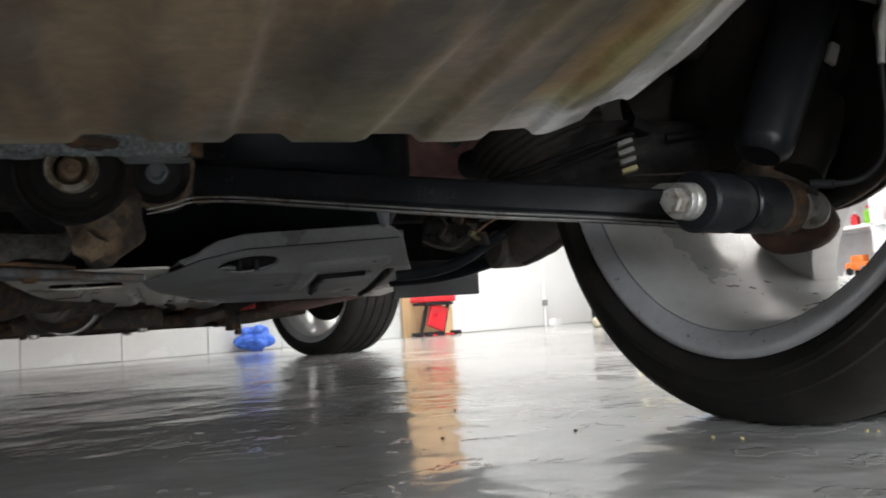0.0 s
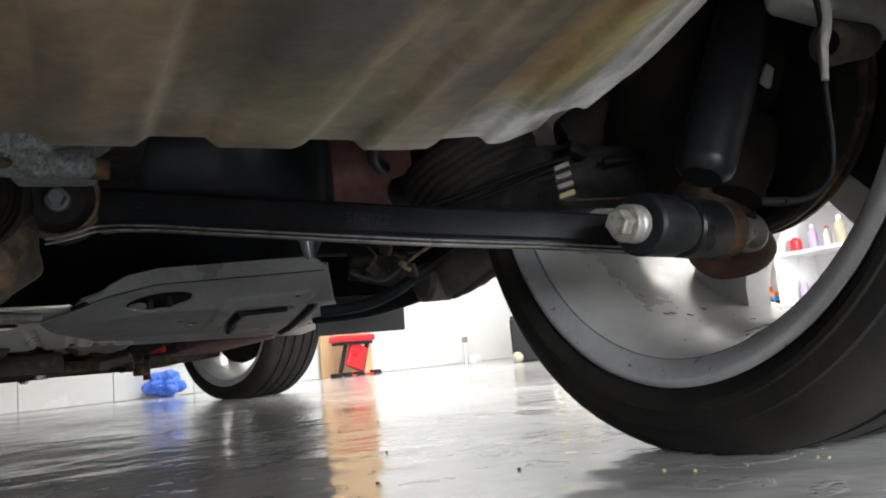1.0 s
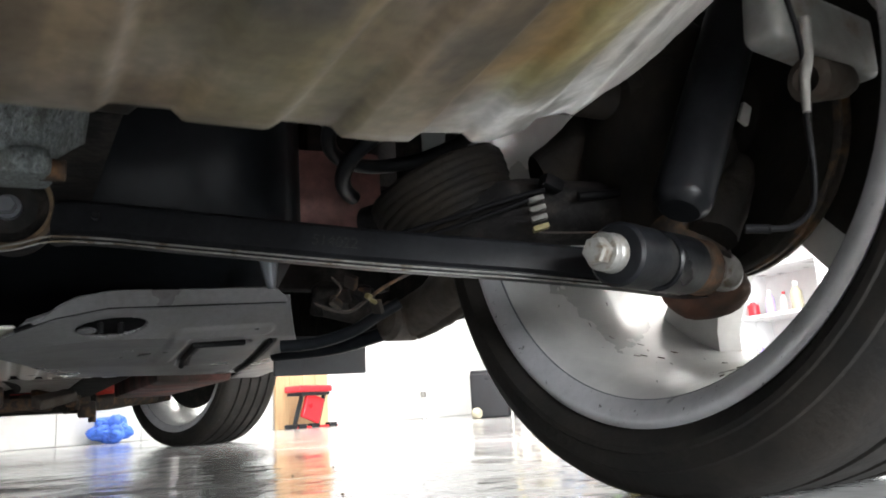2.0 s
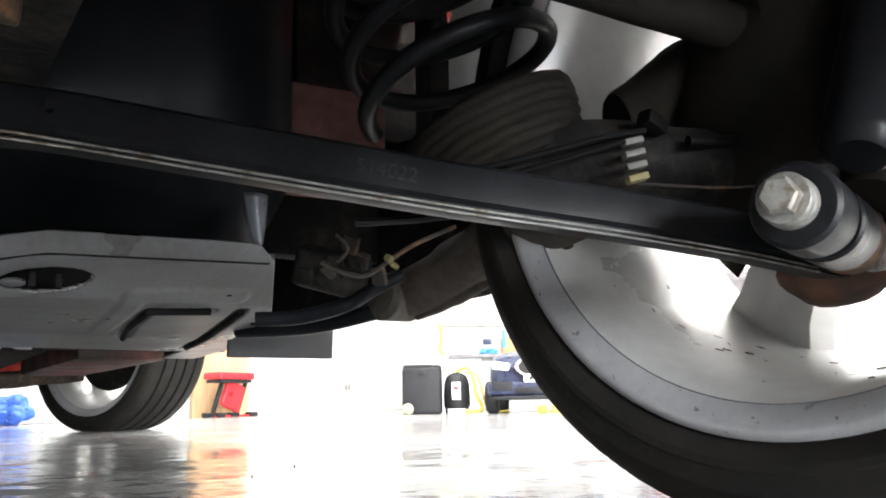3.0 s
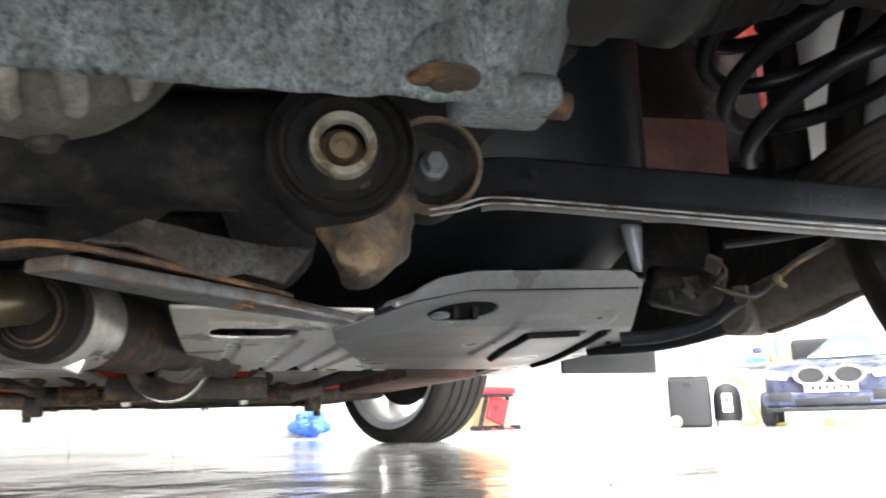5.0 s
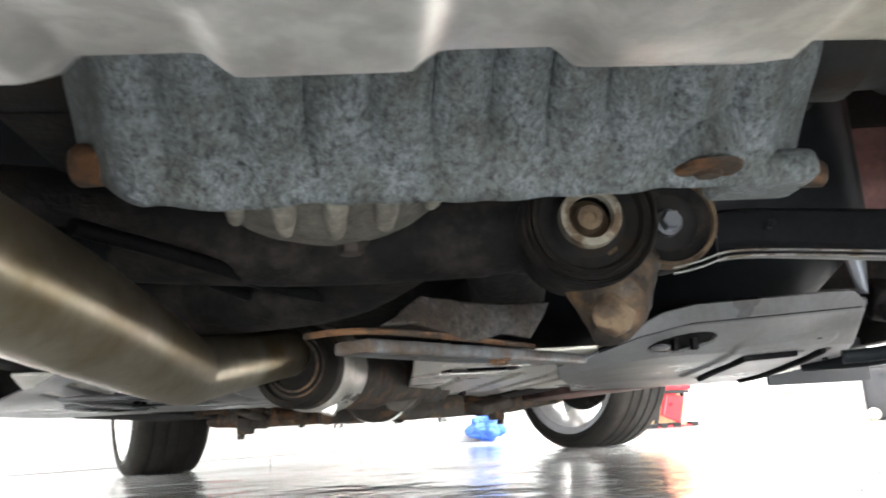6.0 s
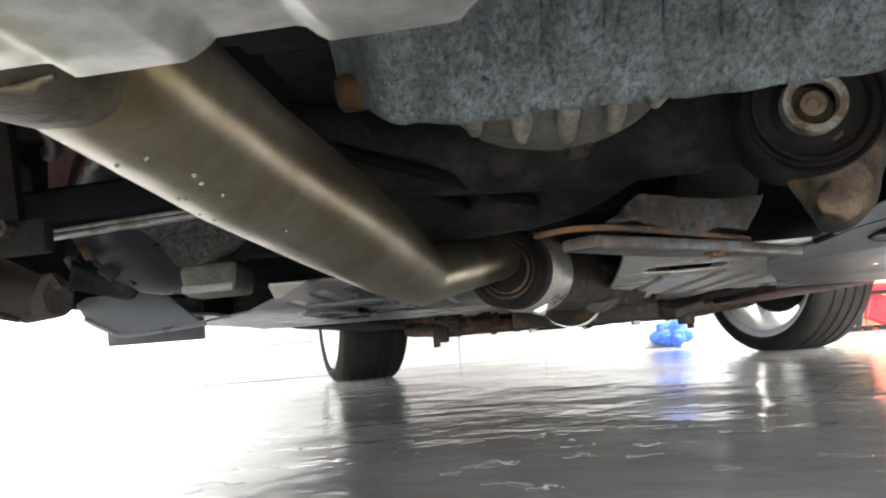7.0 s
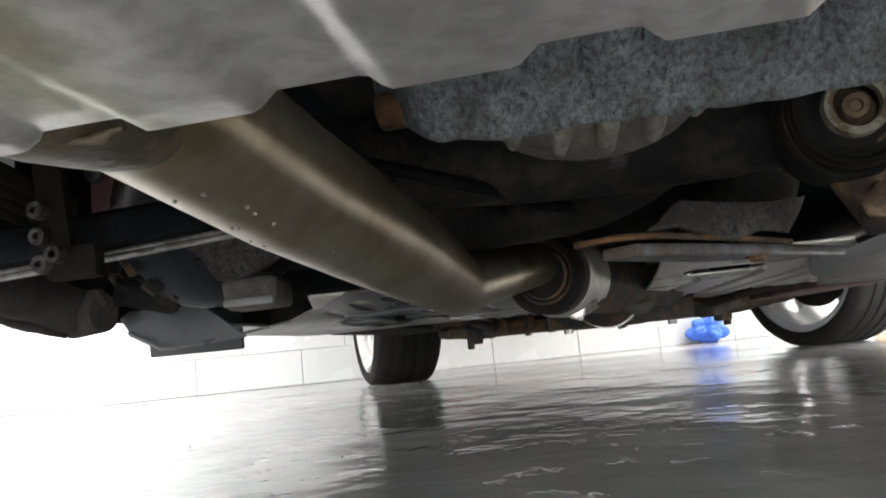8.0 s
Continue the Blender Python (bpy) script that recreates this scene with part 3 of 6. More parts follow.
    if chips:
        rs = random.Random(7)
        for k in range(26):
            a = radians(rs.uniform(-125, -35)) if k > 8 else radians(-62 + rs.uniform(-9, 9))
            dx = rs.uniform(-h + 0.05, h - 0.09) if k > 8 else rs.uniform(-0.03, 0.03)
            rad = float(np.interp(dx, (-h + 0.03, -h + 0.06, 0.0, h - 0.030), (rim_r - 0.026, rim_r - 0.034, rim_r - 0.046, rim_r - 0.054))) - 0.0003
            la, ld, wd = rs.uniform(0.006, 0.03), rs.uniform(-0.006, 0.006), rs.uniform(0.0003, 0.0007)
            line = [V(side * (dx + ld * q), (rad + 0.0001) * math.cos(a + la * q), (rad + 0.0001) * math.sin(a + la * q)) for q in (0, 0.35, 0.7, 1)]
            part("scratch", tube(line, wd, 5, 1), M_DIRTY, rim, smooth=False)
    lathe_hub = [(0, h - 0.10), (0.07, h - 0.10), (0.078, h - 0.09), (0.082, h - 0.05), (0.07, h - 0.03), (0.035, h - 0.026), (0.034, h - 0.02), (0, h - 0.02)]
    part("hub", lathe(bmesh.new(), lathe_hub, ax, 40), M_RIM, W)
    if sipes:
        part("brake_disc", lathe(bmesh.new(), [(0.03, -0.02), (0.155, -0.02), (0.158, -0.016), (0.158, 0.004), (0.155, 0.008), (0.03, 0.008)], ax, 48), M_DIRTY, W, "brown rusty brake disc")
        part("dust_shield", wobble(lathe(bmesh.new(), [(0.04, -0.045), (0.165, -0.040), (0.172, -0.03), (0.170, -0.024), (0.05, -0.03)], ax, 40), 0.003, 20), M_DARK, W, "dark brake dust shield")
    R1 = rim_r - 0.035
    for k in range(5):
        a = phase + 2 * math.pi * k / 5
        bm = bmesh.new()
        rows = []
        for j in range(9):
            t = j / 8
            rad = 0.06 + (R1 - 0.06) * t
            wd = 0.036 + 0.010 * t + 0.018 * max(0, t - 0.72) ** 1.2 * 4
            depth = h - 0.036 - 0.012 * math.sin(math.pi * t)
            th = 0.05 - 0.022 * t
            ring = []
            for sx, sy in ((-1, 0), (-0.72, 0.9), (0.72, 0.9), (1, 0), (0.8, -1), (-0.8, -1)):
                ring.append(bm.verts.new(Matrix.Rotation(a, 4, "X") @ V(side * (depth + (0.3 * th if sy > 0 else th * 0.7 * sy)), sx * wd, rad)))
            rows.append(ring)
        for p, q in zip(rows, rows[1:]):
            for i in range(6):
                bm.faces.new((p[i], p[(i + 1) % 6], q[(i + 1) % 6], q[i]))
        bm.faces.new(rows[0])
        bm.faces.new(rows[-1])
        part("spoke", bm, M_RIM, W, angle=50)
    return W


RR_X = 0.614 + 0.118
wheel("wheel", (RR_X, 0, 0.304), 0, 1, 0.319, 0.236, 0.255, -radians(149), label="rear wheel with a silver alloy rim", chips=True)
wheel("wheel", (-RR_X + 2 * CX, 0, 0.304), 0, -1, 0.318, 0.236, 0.255, 0.2, label="rear wheel with a silver alloy rim")
wheel("wheel", (0.80, 2.58, 0.304), 27, 1, 0.312, 0.232, 0.252, 0.3, label="front wheel turned to full lock", sipes=True)
wheel("wheel", (-0.775, 2.60, 0.304), 24, -1, 0.312, 0.232, 0.252, 0.1, label="front wheel turned to full lock", sipes=True)

# ---- muffler: a ribbed can lying across the car ----
GROOVES = (-0.382, -0.326, -0.270, -0.214, -0.158, -0.101, -0.044, 0.019, 0.079, 0.139, 0.198, 0.258, 0.318, 0.375)
MX0, MX1 = -0.52, 0.565
MUFFLER_Y0, MUFFLER_Y1 = -0.72, -0.212


def muffler_bottom(x):
    """Height of the underside along the can, which turns up at both ends."""
    z = float(np.interp(x, (-0.52, -0.505, -0.47, -0.41, 0.29, 0.34, 0.385, 0.435, 0.49, 0.53, 0.555, 0.565), (0.285, 0.232, 0.190, 0.1632, 0.1787, 0.184, 0.199, 0.230, 0.272, 0.312, 0.345, 0.37)))
    return z


def muffler_point(u, v):
    x = MX0 + (MX1 - MX0) * u
    z0 = muffler_bottom(x)
    z1 = 0.40 - 0.5 * max(0, x - 0.45) ** 1.5 - 0.9 * max(0, -0.42 - x) ** 1.4
    hh, zc = max(0.004, (z1 - z0) / 2), (z0 + z1) / 2
    squeeze = min(1.0, hh / 0.105) ** 0.6
    shrink = 0.06 * (1 - squeeze)
    p = rounded(x, MUFFLER_Y0 + shrink, MUFFLER_Y1 - shrink, z0, z1, min(0.011, 0.45 * (z1 - z0)), v)
    # pressed grooves with sloping flanks; one of them stops short of the rear
    for q in GROOVES:
        k = abs(x - q)
        if k < 0.0155:
            g = min(1.0, (0.0155 - k) / 0.006)
            g = g * g * (3 - 2 * g) * squeeze
            if q == -0.101:
                g *= max(0.0, min(1.0, (p.y + 0.240) / 0.005))
            under = max(0.0, min(1.0, (zc - p.z) / max(0.02, hh)))
            p.z += 0.0036 * g * min(1.0, under * 1.6)
            if p.y > MUFFLER_Y1 - shrink - 0.012:
                p.y -= 0.0016 * g
    if x > 0.25:
        p.x = 0.25 + (x - 0.25) * max(0.45, 1 - 2.3 * max(0, MUFFLER_Y1 - p.y))
    return p


def rounded(x, y0, y1, z0, z1, r, v):
    """Once round a box with rounded corners, in the plane of x."""
    straight = ((y1 - y0) - 2 * r, (z1 - z0) - 2 * r)
    arc = math.pi * r / 2
    total = 2 * sum(straight) + 4 * arc
    d = (v % 1.0) * total
    corners = ((y0 + r, z0 + r, math.pi), (y1 - r, z0 + r, 1.5 * math.pi), (y1 - r, z1 - r, 0.0), (y0 + r, z1 - r, 0.5 * math.pi))
    starts = ((y0 + r, z0, 1, 0), (y1, z0 + r, 0, 1), (y1 - r, z1, -1, 0), (y0, z1 - r, 0, -1))
    for k in range(4):
        L = straight[k % 2]
        if d <= L:
            sy, sz, dy, dz = starts[k]
            return V(x, sy + dy * d, sz + dz * d)
        d -= L
        if d <= arc:
            cy, cz, a0 = corners[(k + 1) % 4]
            a = a0 + d / r
            return V(x, cy + r * math.cos(a), cz + r * math.sin(a))
        d -= arc
    return V(x, y0 + r, z0)


muffler = part("muffler", sheet(muffler_point, 480, 120), M_MUFFLER, car, "stained steel muffler with pressed ribs", angle=60)
# ---- exhaust pipe ----
PIPE = [(-0.230, -0.26, 0.208), (-0.2325, -0.16, 0.2015), (-0.2318, -0.05, 0.1952), (-0.2240, 0.08, 0.1882), (-0.2135, 0.22, 0.1770), (-0.2075, 0.305, 0.1700), (-0.2055, 0.322, 0.1692), (-0.192, 0.352, 0.1745), (-0.164, 0.418, 0.1855), (-0.138, 0.48, 0.196)]
pipe = part("exhaust_pipe", tube(PIPE, 0.036, 40, 1, radii=(0.0270, 0.0285, 0.0312, 0.0330, 0.0313, 0.0285, 0.0275, 0.0262, 0.0250, 0.0245)), M_PIPE, car, "bent steel exhaust pipe with brown heat staining", angle=75)
# bead takes the dark stub colour for the shadow at the joint
bead = [V(-0.285, -0.218, 0.192), V(-0.266, -0.213, 0.182), V(-0.246, -0.2115, 0.1755), V(-0.226, -0.2105, 0.1722), V(-0.210, -0.2115, 0.1735)]
part("weld_bead", wobble(wobble(tube(bead, 0.0036, 14, 14, radii=(0.003, 0.0028, 0.0024, 0.0018, 0.0008)), 0.0016, 110), 0.0008, 260), M_STUB, pipe, "crusty weld bead round the pipe joint")
stub = [V(-0.234, -0.235, 0.2065), V(-0.2355, -0.205, 0.2045), V(-0.2340, -0.165, 0.2022)]
part("pipe_stub", wobble(tube(stub, 0.036, 36, 5, radii=(0.0360, 0.0340, 0.0280)), 0.0018, 60), M_STUB, pipe, "dark brown scorched pipe stub")
wart = bmesh.new()
rnd = random.Random(4)
for k in range(24):
    t = rnd.uniform(0.12, 0.40)
    q = curve_points(PIPE, 12)
    i = int(t * (len(q) - 1))
    d = (q[i + 1] - q[i]).normalized()
    side = d.cross(V(0, 0, 1)).normalized()
    a = rnd.uniform(1.1, 1.95)
    o = (side * math.cos(a) - V(0, 0, 1) * math.sin(a)).normalized()
    s = rnd.uniform(0.0007, 0.0013)
    bmesh.ops.create_icosphere(wart, subdivisions=1, radius=s, matrix=Matrix.Translation(q[i] + o * (0.0304 + 0.006 * (t - 0.12))))
tagged(part("weld_spatter", wart, M_FIN, pipe, "small pale specks stuck to the pipe"), kind="stuff")
# centre silencer with its rear clamp
A, B = V(-0.132, 0.470, 0.182), V(0.040, 0.90, 0.178)
silencer = part("centre_silencer", lathe(bmesh.new(), [(0.025, 0), (0.035, 0.004), (0.043, 0.02), (0.0445, 0.035), (0.040, 0.045), (0.042, 0.07), (0.042, 0.21), (0.038, 0.235), (0.034, 0.25), (0.030, 0.26), (0.030, 0.5)], axis_matrix(A, B), 40), M_DIRTY, car, "rusty brown centre silencer")
part("clamp", lathe(bmesh.new(), [(0.038, 0.022), (0.0425, 0.026), (0.0455, 0.032), (0.0465, 0.036), (0.0465, 0.088), (0.0445, 0.092), (0.040, 0.092)], axis_matrix(A, B), 40), M_BAND, silencer, "bright steel band clamp")
part("clamp_lug", wobble(boxed((-0.098, 0.515, 0.140), (0.016, 0.020, 0.018), pose(0, 0, 0, 0, 20, 0), 0.003), 0.001, 60), M_BAND, silencer)
part("flange", lathe(bmesh.new(), [(0, 0.008), (0.0245, 0.008), (0.029, -0.002), (0.031, 0.003), (0.035, 0.003), (0.036, -0.004), (0.040, -0.006), (0.043, -0.002), (0.0435, 0.014), (0.03, 0.014)], axis_matrix(A, B), 44), M_SEAT, silencer, "dark rusted pipe flange")
side_can = part("resonator", lathe(bmesh.new(), [(0, 0), (0.020, 0.0), (0.026, 0.004), (0.026, 0.012), (0.022, 0.016), (0.030, 0.022), (0.031, 0.05), (0.024, 0.06), (0.024, 0.12), (0, 0.122)], axis_matrix((-0.015, 0.78, 0.165), (0.03, 0.95, 0.17)), 30), M_LINK, car, "brown dirty small exhaust can")
part("bracket", wobble(boxed((0.0, 0.86, 0.178), (0.09, 0.05, 0.018), pose(0, 0, 0, 0, 6, 10), 0.004), 0.002, 40), M_BRACKET, side_can)
for q in ((-0.03, 0.80, 0.142), (0.03, 0.84, 0.150), (0.06, 0.92, 0.150)):
    part("bolt", hexbolt(q, (q[0], q[1], q[2] + 0.02), 0.008), M_DIRTY, side_can)
part("front_pipe", tube([V(0.045, 0.91, 0.185), V(0.0, 1.3, 0.195), V(-0.02, 1.6, 0.2), V(0.03, 1.9, 0.22)], 0.032, 20, 8), M_DIRTY, car)
cat = part("catalyst", lathe(bmesh.new(), [(0.03, 0), (0.055, 0.03), (0.062, 0.05), (0.062, 0.2), (0.055, 0.22), (0.03, 0.25)], axis_matrix((-0.045, 1.08, 0.187), (0.0, 1.42, 0.185)), 36), M_DIRTY, car, "brown-grey catalyst can")
part("heat_band", lathe(bmesh.new(), [(0.063, 0.1), (0.066, 0.1), (0.066, 0.13), (0.063, 0.13)], axis_matrix((-0.045, 1.08, 0.187), (0.0, 1.42, 0.185)), 36), M_ALU, cat)
cross = part("gearbox_bracket", boxed((0.0, 1.36, 0.150), (0.30, 0.12, 0.045), pose(0, 0, 0, 0, 0, 6), 0.01), M_DIRTY, car, "brown rusty crossmember plate")
for dx in (-0.11, 0.11):
    part("bolt", hexbolt((dx, 1.35, 0.118), (dx, 1.35, 0.134), 0.010), M_STEEL, cross)

# ---- final drive housing ----
def shield(u, v):
    """A corrugated cast cover: u runs across the car, v up its rear face."""
    x = -0.206 + 0.404 * u
    end = min(1.0, (1 - u) / 0.17)
    endl = min(1.0, u / 0.10)
    y = 0.040 - 0.085 * math.sin(v * 1.9) ** 1.1 + 0.05 * (1 - end) ** 2 + 0.03 * (1 - endl) ** 2
    z = 0.2265 + 0.012 * max(0, (u - 0.45)) * 1.2 + 0.17 * v + 0.040 * (1 - end) ** 2 + 0.040 * (1 - endl) ** 1.3
    rib = 0.5 + 0.5 * math.cos(2 * math.pi * x / 0.031 + 0.9 * math.sin(23 * x))
    y += 0.0098 * rib ** 1.5 * min(1, v * 4)
    return V(x, y, z) + noise.noise_vector(V(x, y, z) * 22) * 0.0028


final = part("final_drive_cover", sheet(shield, 150, 30), M_COVER, car, "grey corroded ribbed metal cover with white speckles", angle=60)
thicken(final, 0.006)
end_cap = part("cover_end", wobble(boxed((0.165, 0.085, 0.312), (0.05, 0.08, 0.085), None, 0.02, 3), 0.002, 30), M_COVER, final)
lug = part("lug", wobble(boxed((0.154, 0.052, 0.2400), (0.054, 0.04, 0.019), pose(0, 0, 0, 0, 0, -6), 0.008, 3), 0.0015, 60), M_COVER, final)
part("side_bolt", rod((0.172, 0.048, 0.2385), (0.189, 0.0475, 0.2385), 0.0075, 12), M_RUST, final, "orange rusted bolt end")
part("plug_boss", wobble(lathe(bmesh.new(), [(0, 0.003), (0.0165, 0.003), (0.0195, 0.005), (0.0215, 0.010), (0.028, 0.034), (0, 0.036)], axis_matrix((0.114, 0.030, 0.2332), (0.114, 0.036, 0.26)), 24), 0.001, 60), M_COVER, final)
part("rust_plug", lathe(bmesh.new(), [(0, -0.001), (0.006, -0.001), (0.0075, 0.0008), (0.0140, 0.0004), (0.0170, 0.0018), (0.0176, 0.004), (0, 0.006)], axis_matrix((0.114, 0.028, 0.2332), (0.114, 0.028, 0.26)), 24), M_RUST, final, "orange rusted flange bolt")
part("rust_bolt", rod((-0.205, 0.05, 0.252), (-0.188, 0.048, 0.252), 0.011, 10), M_RUST, final, "orange rusted bolt end")
bm = bmesh.new()
bmesh.ops.create_uvsphere(bm, u_segments=32, v_segments=18, radius=1.0, matrix=Matrix.Translation((-0.082, 0.10, 0.275)) @ Matrix.Diagonal((0.078, 0.075, 0.053, 1)))
drive = part("final_drive_case", wobble(bm, 0.002, 30), M_CASE, car, "rounded beige-grey cast differential case with fins")
for k in range(5):
    x = -0.131 + 0.0268 * k
    w = math.sqrt(1 - ((x + 0.082) / 0.080) ** 2)
    arc = [V(x, 0.10 - 0.0815 * w * math.cos(radians(a)), 0.275 - 0.0570 * w * math.sin(radians(a))) for a in (20, 32, 42, 52, 62, 74)]
    part("fin", wobble(tube(arc, 0.006, 10, 4, radii=(0.0070, 0.0072, 0.0072, 0.0070, 0.0062, 0.0045)), 0.0016, 60), M_FIN, drive)
part("drain_plug", hexbolt((-0.07, 0.118, 0.217), (-0.07, 0.118, 0.228), 0.008), M_DIRTY, drive)

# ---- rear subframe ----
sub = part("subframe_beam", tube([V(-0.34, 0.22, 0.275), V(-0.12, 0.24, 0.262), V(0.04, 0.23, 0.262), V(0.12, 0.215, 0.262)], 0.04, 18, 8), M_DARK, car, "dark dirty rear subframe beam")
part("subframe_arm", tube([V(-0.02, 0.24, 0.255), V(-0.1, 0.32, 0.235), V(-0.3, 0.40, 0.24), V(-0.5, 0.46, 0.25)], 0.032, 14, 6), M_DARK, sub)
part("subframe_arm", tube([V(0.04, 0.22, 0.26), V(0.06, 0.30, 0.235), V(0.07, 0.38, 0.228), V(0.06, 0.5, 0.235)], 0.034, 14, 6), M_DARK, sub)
part("hose", tube([V(-0.23, 0.12, 0.24), V(-0.17, 0.2, 0.233), V(-0.13, 0.26, 0.226), V(-0.08, 0.3, 0.22)], 0.0055, 10, 6), M_CLIP, sub, "shiny black hose")
part("hose", tube([V(-0.26, 0.17, 0.25), V(-0.2, 0.25, 0.24), V(-0.14, 0.34, 0.225), V(-0.1, 0.4, 0.222)], 0.005, 10, 6), M_CLIP, sub, "shiny black hose")


def bushing(centre, axis, r, length, parent, ring_r, label):
    c, a = Vector(centre), Vector(axis).normalized()
    m = axis_matrix(c, c + a)
    b = part("bushing", lathe(bmesh.new(), [(r * 0.80, 0.006), (r * 0.86, 0.001), (r * 0.93, 0.0), (r * 0.95, 0.005), (r * 1.0, 0.005), (r * 1.04, 0.002), (r * 1.06, 0.006), (r * 1.06, length), (r * 0.5, length), (0, length)], m, 48), M_SEAT, parent, label)
    part("rubber", lathe(bmesh.new(), [(ring_r, 0.006), (r * 0.62, 0.012), (r * 0.84, 0.006), (r * 0.84, length * 0.5)], m, 44), M_BUSH, b, "black rubber insert")
    part("sleeve", lathe(bmesh.new(), [(ring_r * 0.70, 0.004), (ring_r * 0.72, -0.003), (ring_r * 0.97, -0.004), (ring_r, -0.001), (ring_r, 0.02)], m, 40), M_SLEEVE, b, "pale metal sleeve ring")
    part("bolt", lathe(bmesh.new(), [(0, 0.003), (ring_r * 0.18, 0.003), (ring_r * 0.22, 0.001), (ring_r * 0.40, 0.001), (ring_r * 0.46, 0.005), (ring_r * 0.47, 0.012), (ring_r * 0.71, 0.014)], m, 24), M_EYE, b, "recessed rusty bolt inside the sleeve")
    return b


big = bushing((0.088, 0.147, 0.244), (0.10, 1, 0.02), 0.0415, 0.07, sub, 0.0207, "large rubber subframe bushing")
ear = part("ear", wobble(tube([V(0.098, 0.196, 0.236), V(0.109, 0.190, 0.216), V(0.109, 0.186, 0.196), V(0.106, 0.182, 0.179), V(0.101, 0.180, 0.168)], 0.03, 22, 6, radii=(0.034, 0.035, 0.031, 0.021, 0.009)), 0.008, 40), M_EAR, big, "lumpy rusty cast ear under the bushing", angle=80)
part("stud", wobble(tube([V(0.104, 0.160, 0.186), V(0.099, 0.158, 0.177), V(0.094, 0.158, 0.169)], 0.012, 14, 6, radii=(0.011, 0.0125, 0.007)), 0.005, 70), M_EYE, big, "crusty brown stud end")
part("rim_edge", lathe(bmesh.new(), [(0.0425, 0.004), (0.0450, 0.002), (0.0462, 0.005), (0.0462, 0.05)], axis_matrix((0.088, 0.147, 0.244), (0.098, 0.247, 0.246)), 44), M_DARK, big)

# strut brace with its bracket
brace = part("brace", wobble(prism([(-0.084, 0.164), (-0.060, 0.150), (0.06, 0.264), (0.140, 0.356), (0.128, 0.372), (0.0, 0.262)], 0.1615, 0.1705, None, 0.003), 0.0012, 40), M_BRACE, car, "flat steel brace with rusted edges")
part("rusty_edge", tube([V(-0.100, 0.160, 0.1745), V(-0.072, 0.142, 0.1745), V(-0.03, 0.17, 0.1745), V(0.05, 0.258, 0.1735), V(0.075, 0.288, 0.173)], 0.0022, 8, 5), M_RUST, brace)
part("bolt", hexbolt((0.040, 0.256, 0.1572), (0.040, 0.256, 0.1622), 0.0065), M_RUST, brace)
b0, b1, b2, b3 = V(-0.052, 0.150, 0.179), V(0.068, 0.262, 0.176), V(0.090, 0.280, 0.209), V(-0.024, 0.186, 0.202)
bm = sheet(lambda u, v: b0.lerp(b1, u).lerp(b3.lerp(b2, u), v) + V(0, 0, 0.0035 * math.sin(u * 9) * (1 - v) - 0.004 * math.sin(u * 3.1) * v), 40, 16)
thicken(part("bracket", wobble(bm, 0.0024, 40), M_BRACKET, car, "grey-brown corroded sheet bracket above the brace"), 0.004)

# ---- fuel tank and dark underbody ----
def tank(side, name="fuel_tank"):
    xs = lambda x: CX + side * (x - CX) if side < 0 else x
    prof = [(0.10, 0.40), (0.20, 0.365), (0.36, 0.352), (0.405, 0.355), (0.436, 0.366), (0.456, 0.384), (0.470, 0.41), (0.480, 0.46), (0.480, 0.95), (0.40, 1.05), (0.10, 1.05)]
    bm = bmesh.new()
    rows = []
    for z, tuck in ((0.215, 0.17), (0.235, 0.12), (0.262, 0.05), (0.285, 0.012), (0.30, 0.0), (0.545, 0.0)):
        rows.append([bm.verts.new((xs(x), y + tuck * max(0.0, min(1.0, (0.70 - y) / 0.25)), z)) for x, y in prof])
    for a, b in zip(rows, rows[1:]):
        for k in range(len(prof)):
            bm.faces.new((a[k], a[(k + 1) % len(prof)], b[(k + 1) % len(prof)], b[k]))
    bm.faces.new(rows[0])
    bm.faces.new(rows[-1])
    t = part(name, bm, M_PLASTIC, car, "smooth black plastic fuel tank shell", angle=70)
    if side < 0:
        return t
    # thin grey strip modelled for the pale highlight on the tank's corner
    sheen_strip = sheet(lambda u, v: V(xs(0.4135 + (u - 0.5) * (0.008 + 0.017 * v ** 0.7) - 0.004 * v), 0.350 - 0.006 * math.sin(u * math.pi), 0.214 + 0.046 * v), 10, 10)
    thicken(part("sheen_strip", sheen_strip, M_SATIN, t, "grey strip for the pale sheen on the tank corner"), 0.003)
    return t


tank(1)
tank(-1)
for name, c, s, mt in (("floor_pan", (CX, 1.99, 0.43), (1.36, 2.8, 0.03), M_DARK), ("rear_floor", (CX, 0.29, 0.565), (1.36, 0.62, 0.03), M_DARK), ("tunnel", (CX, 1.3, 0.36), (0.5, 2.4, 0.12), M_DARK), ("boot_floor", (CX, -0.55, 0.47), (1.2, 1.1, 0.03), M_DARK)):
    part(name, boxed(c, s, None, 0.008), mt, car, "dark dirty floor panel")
# dark panels added behind the springs in place of unlit depth
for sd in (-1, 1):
    part("side_filler", boxed((CX + sd * 0.63, 0.50, 0.475), (0.20, 0.02, 0.17), None, 0.005), M_DARK, car, "dark panel added behind the spring")
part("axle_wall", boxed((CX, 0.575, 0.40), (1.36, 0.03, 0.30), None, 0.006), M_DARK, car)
part("inner_side_panel", boxed((0.520, 0.43, 0.3500), (0.13, 0.03, 0.122), pose(0, 0, 0, 0, 0, -8), 0.012), M_PINK, car, "dull red painted inner panel")
part("inner_side_panel", boxed((-0.560, 0.43, 0.3500), (0.13, 0.03, 0.122), pose(0, 0, 0, 0, 0, 8), 0.012), M_PINK, car, "dull red painted inner panel")


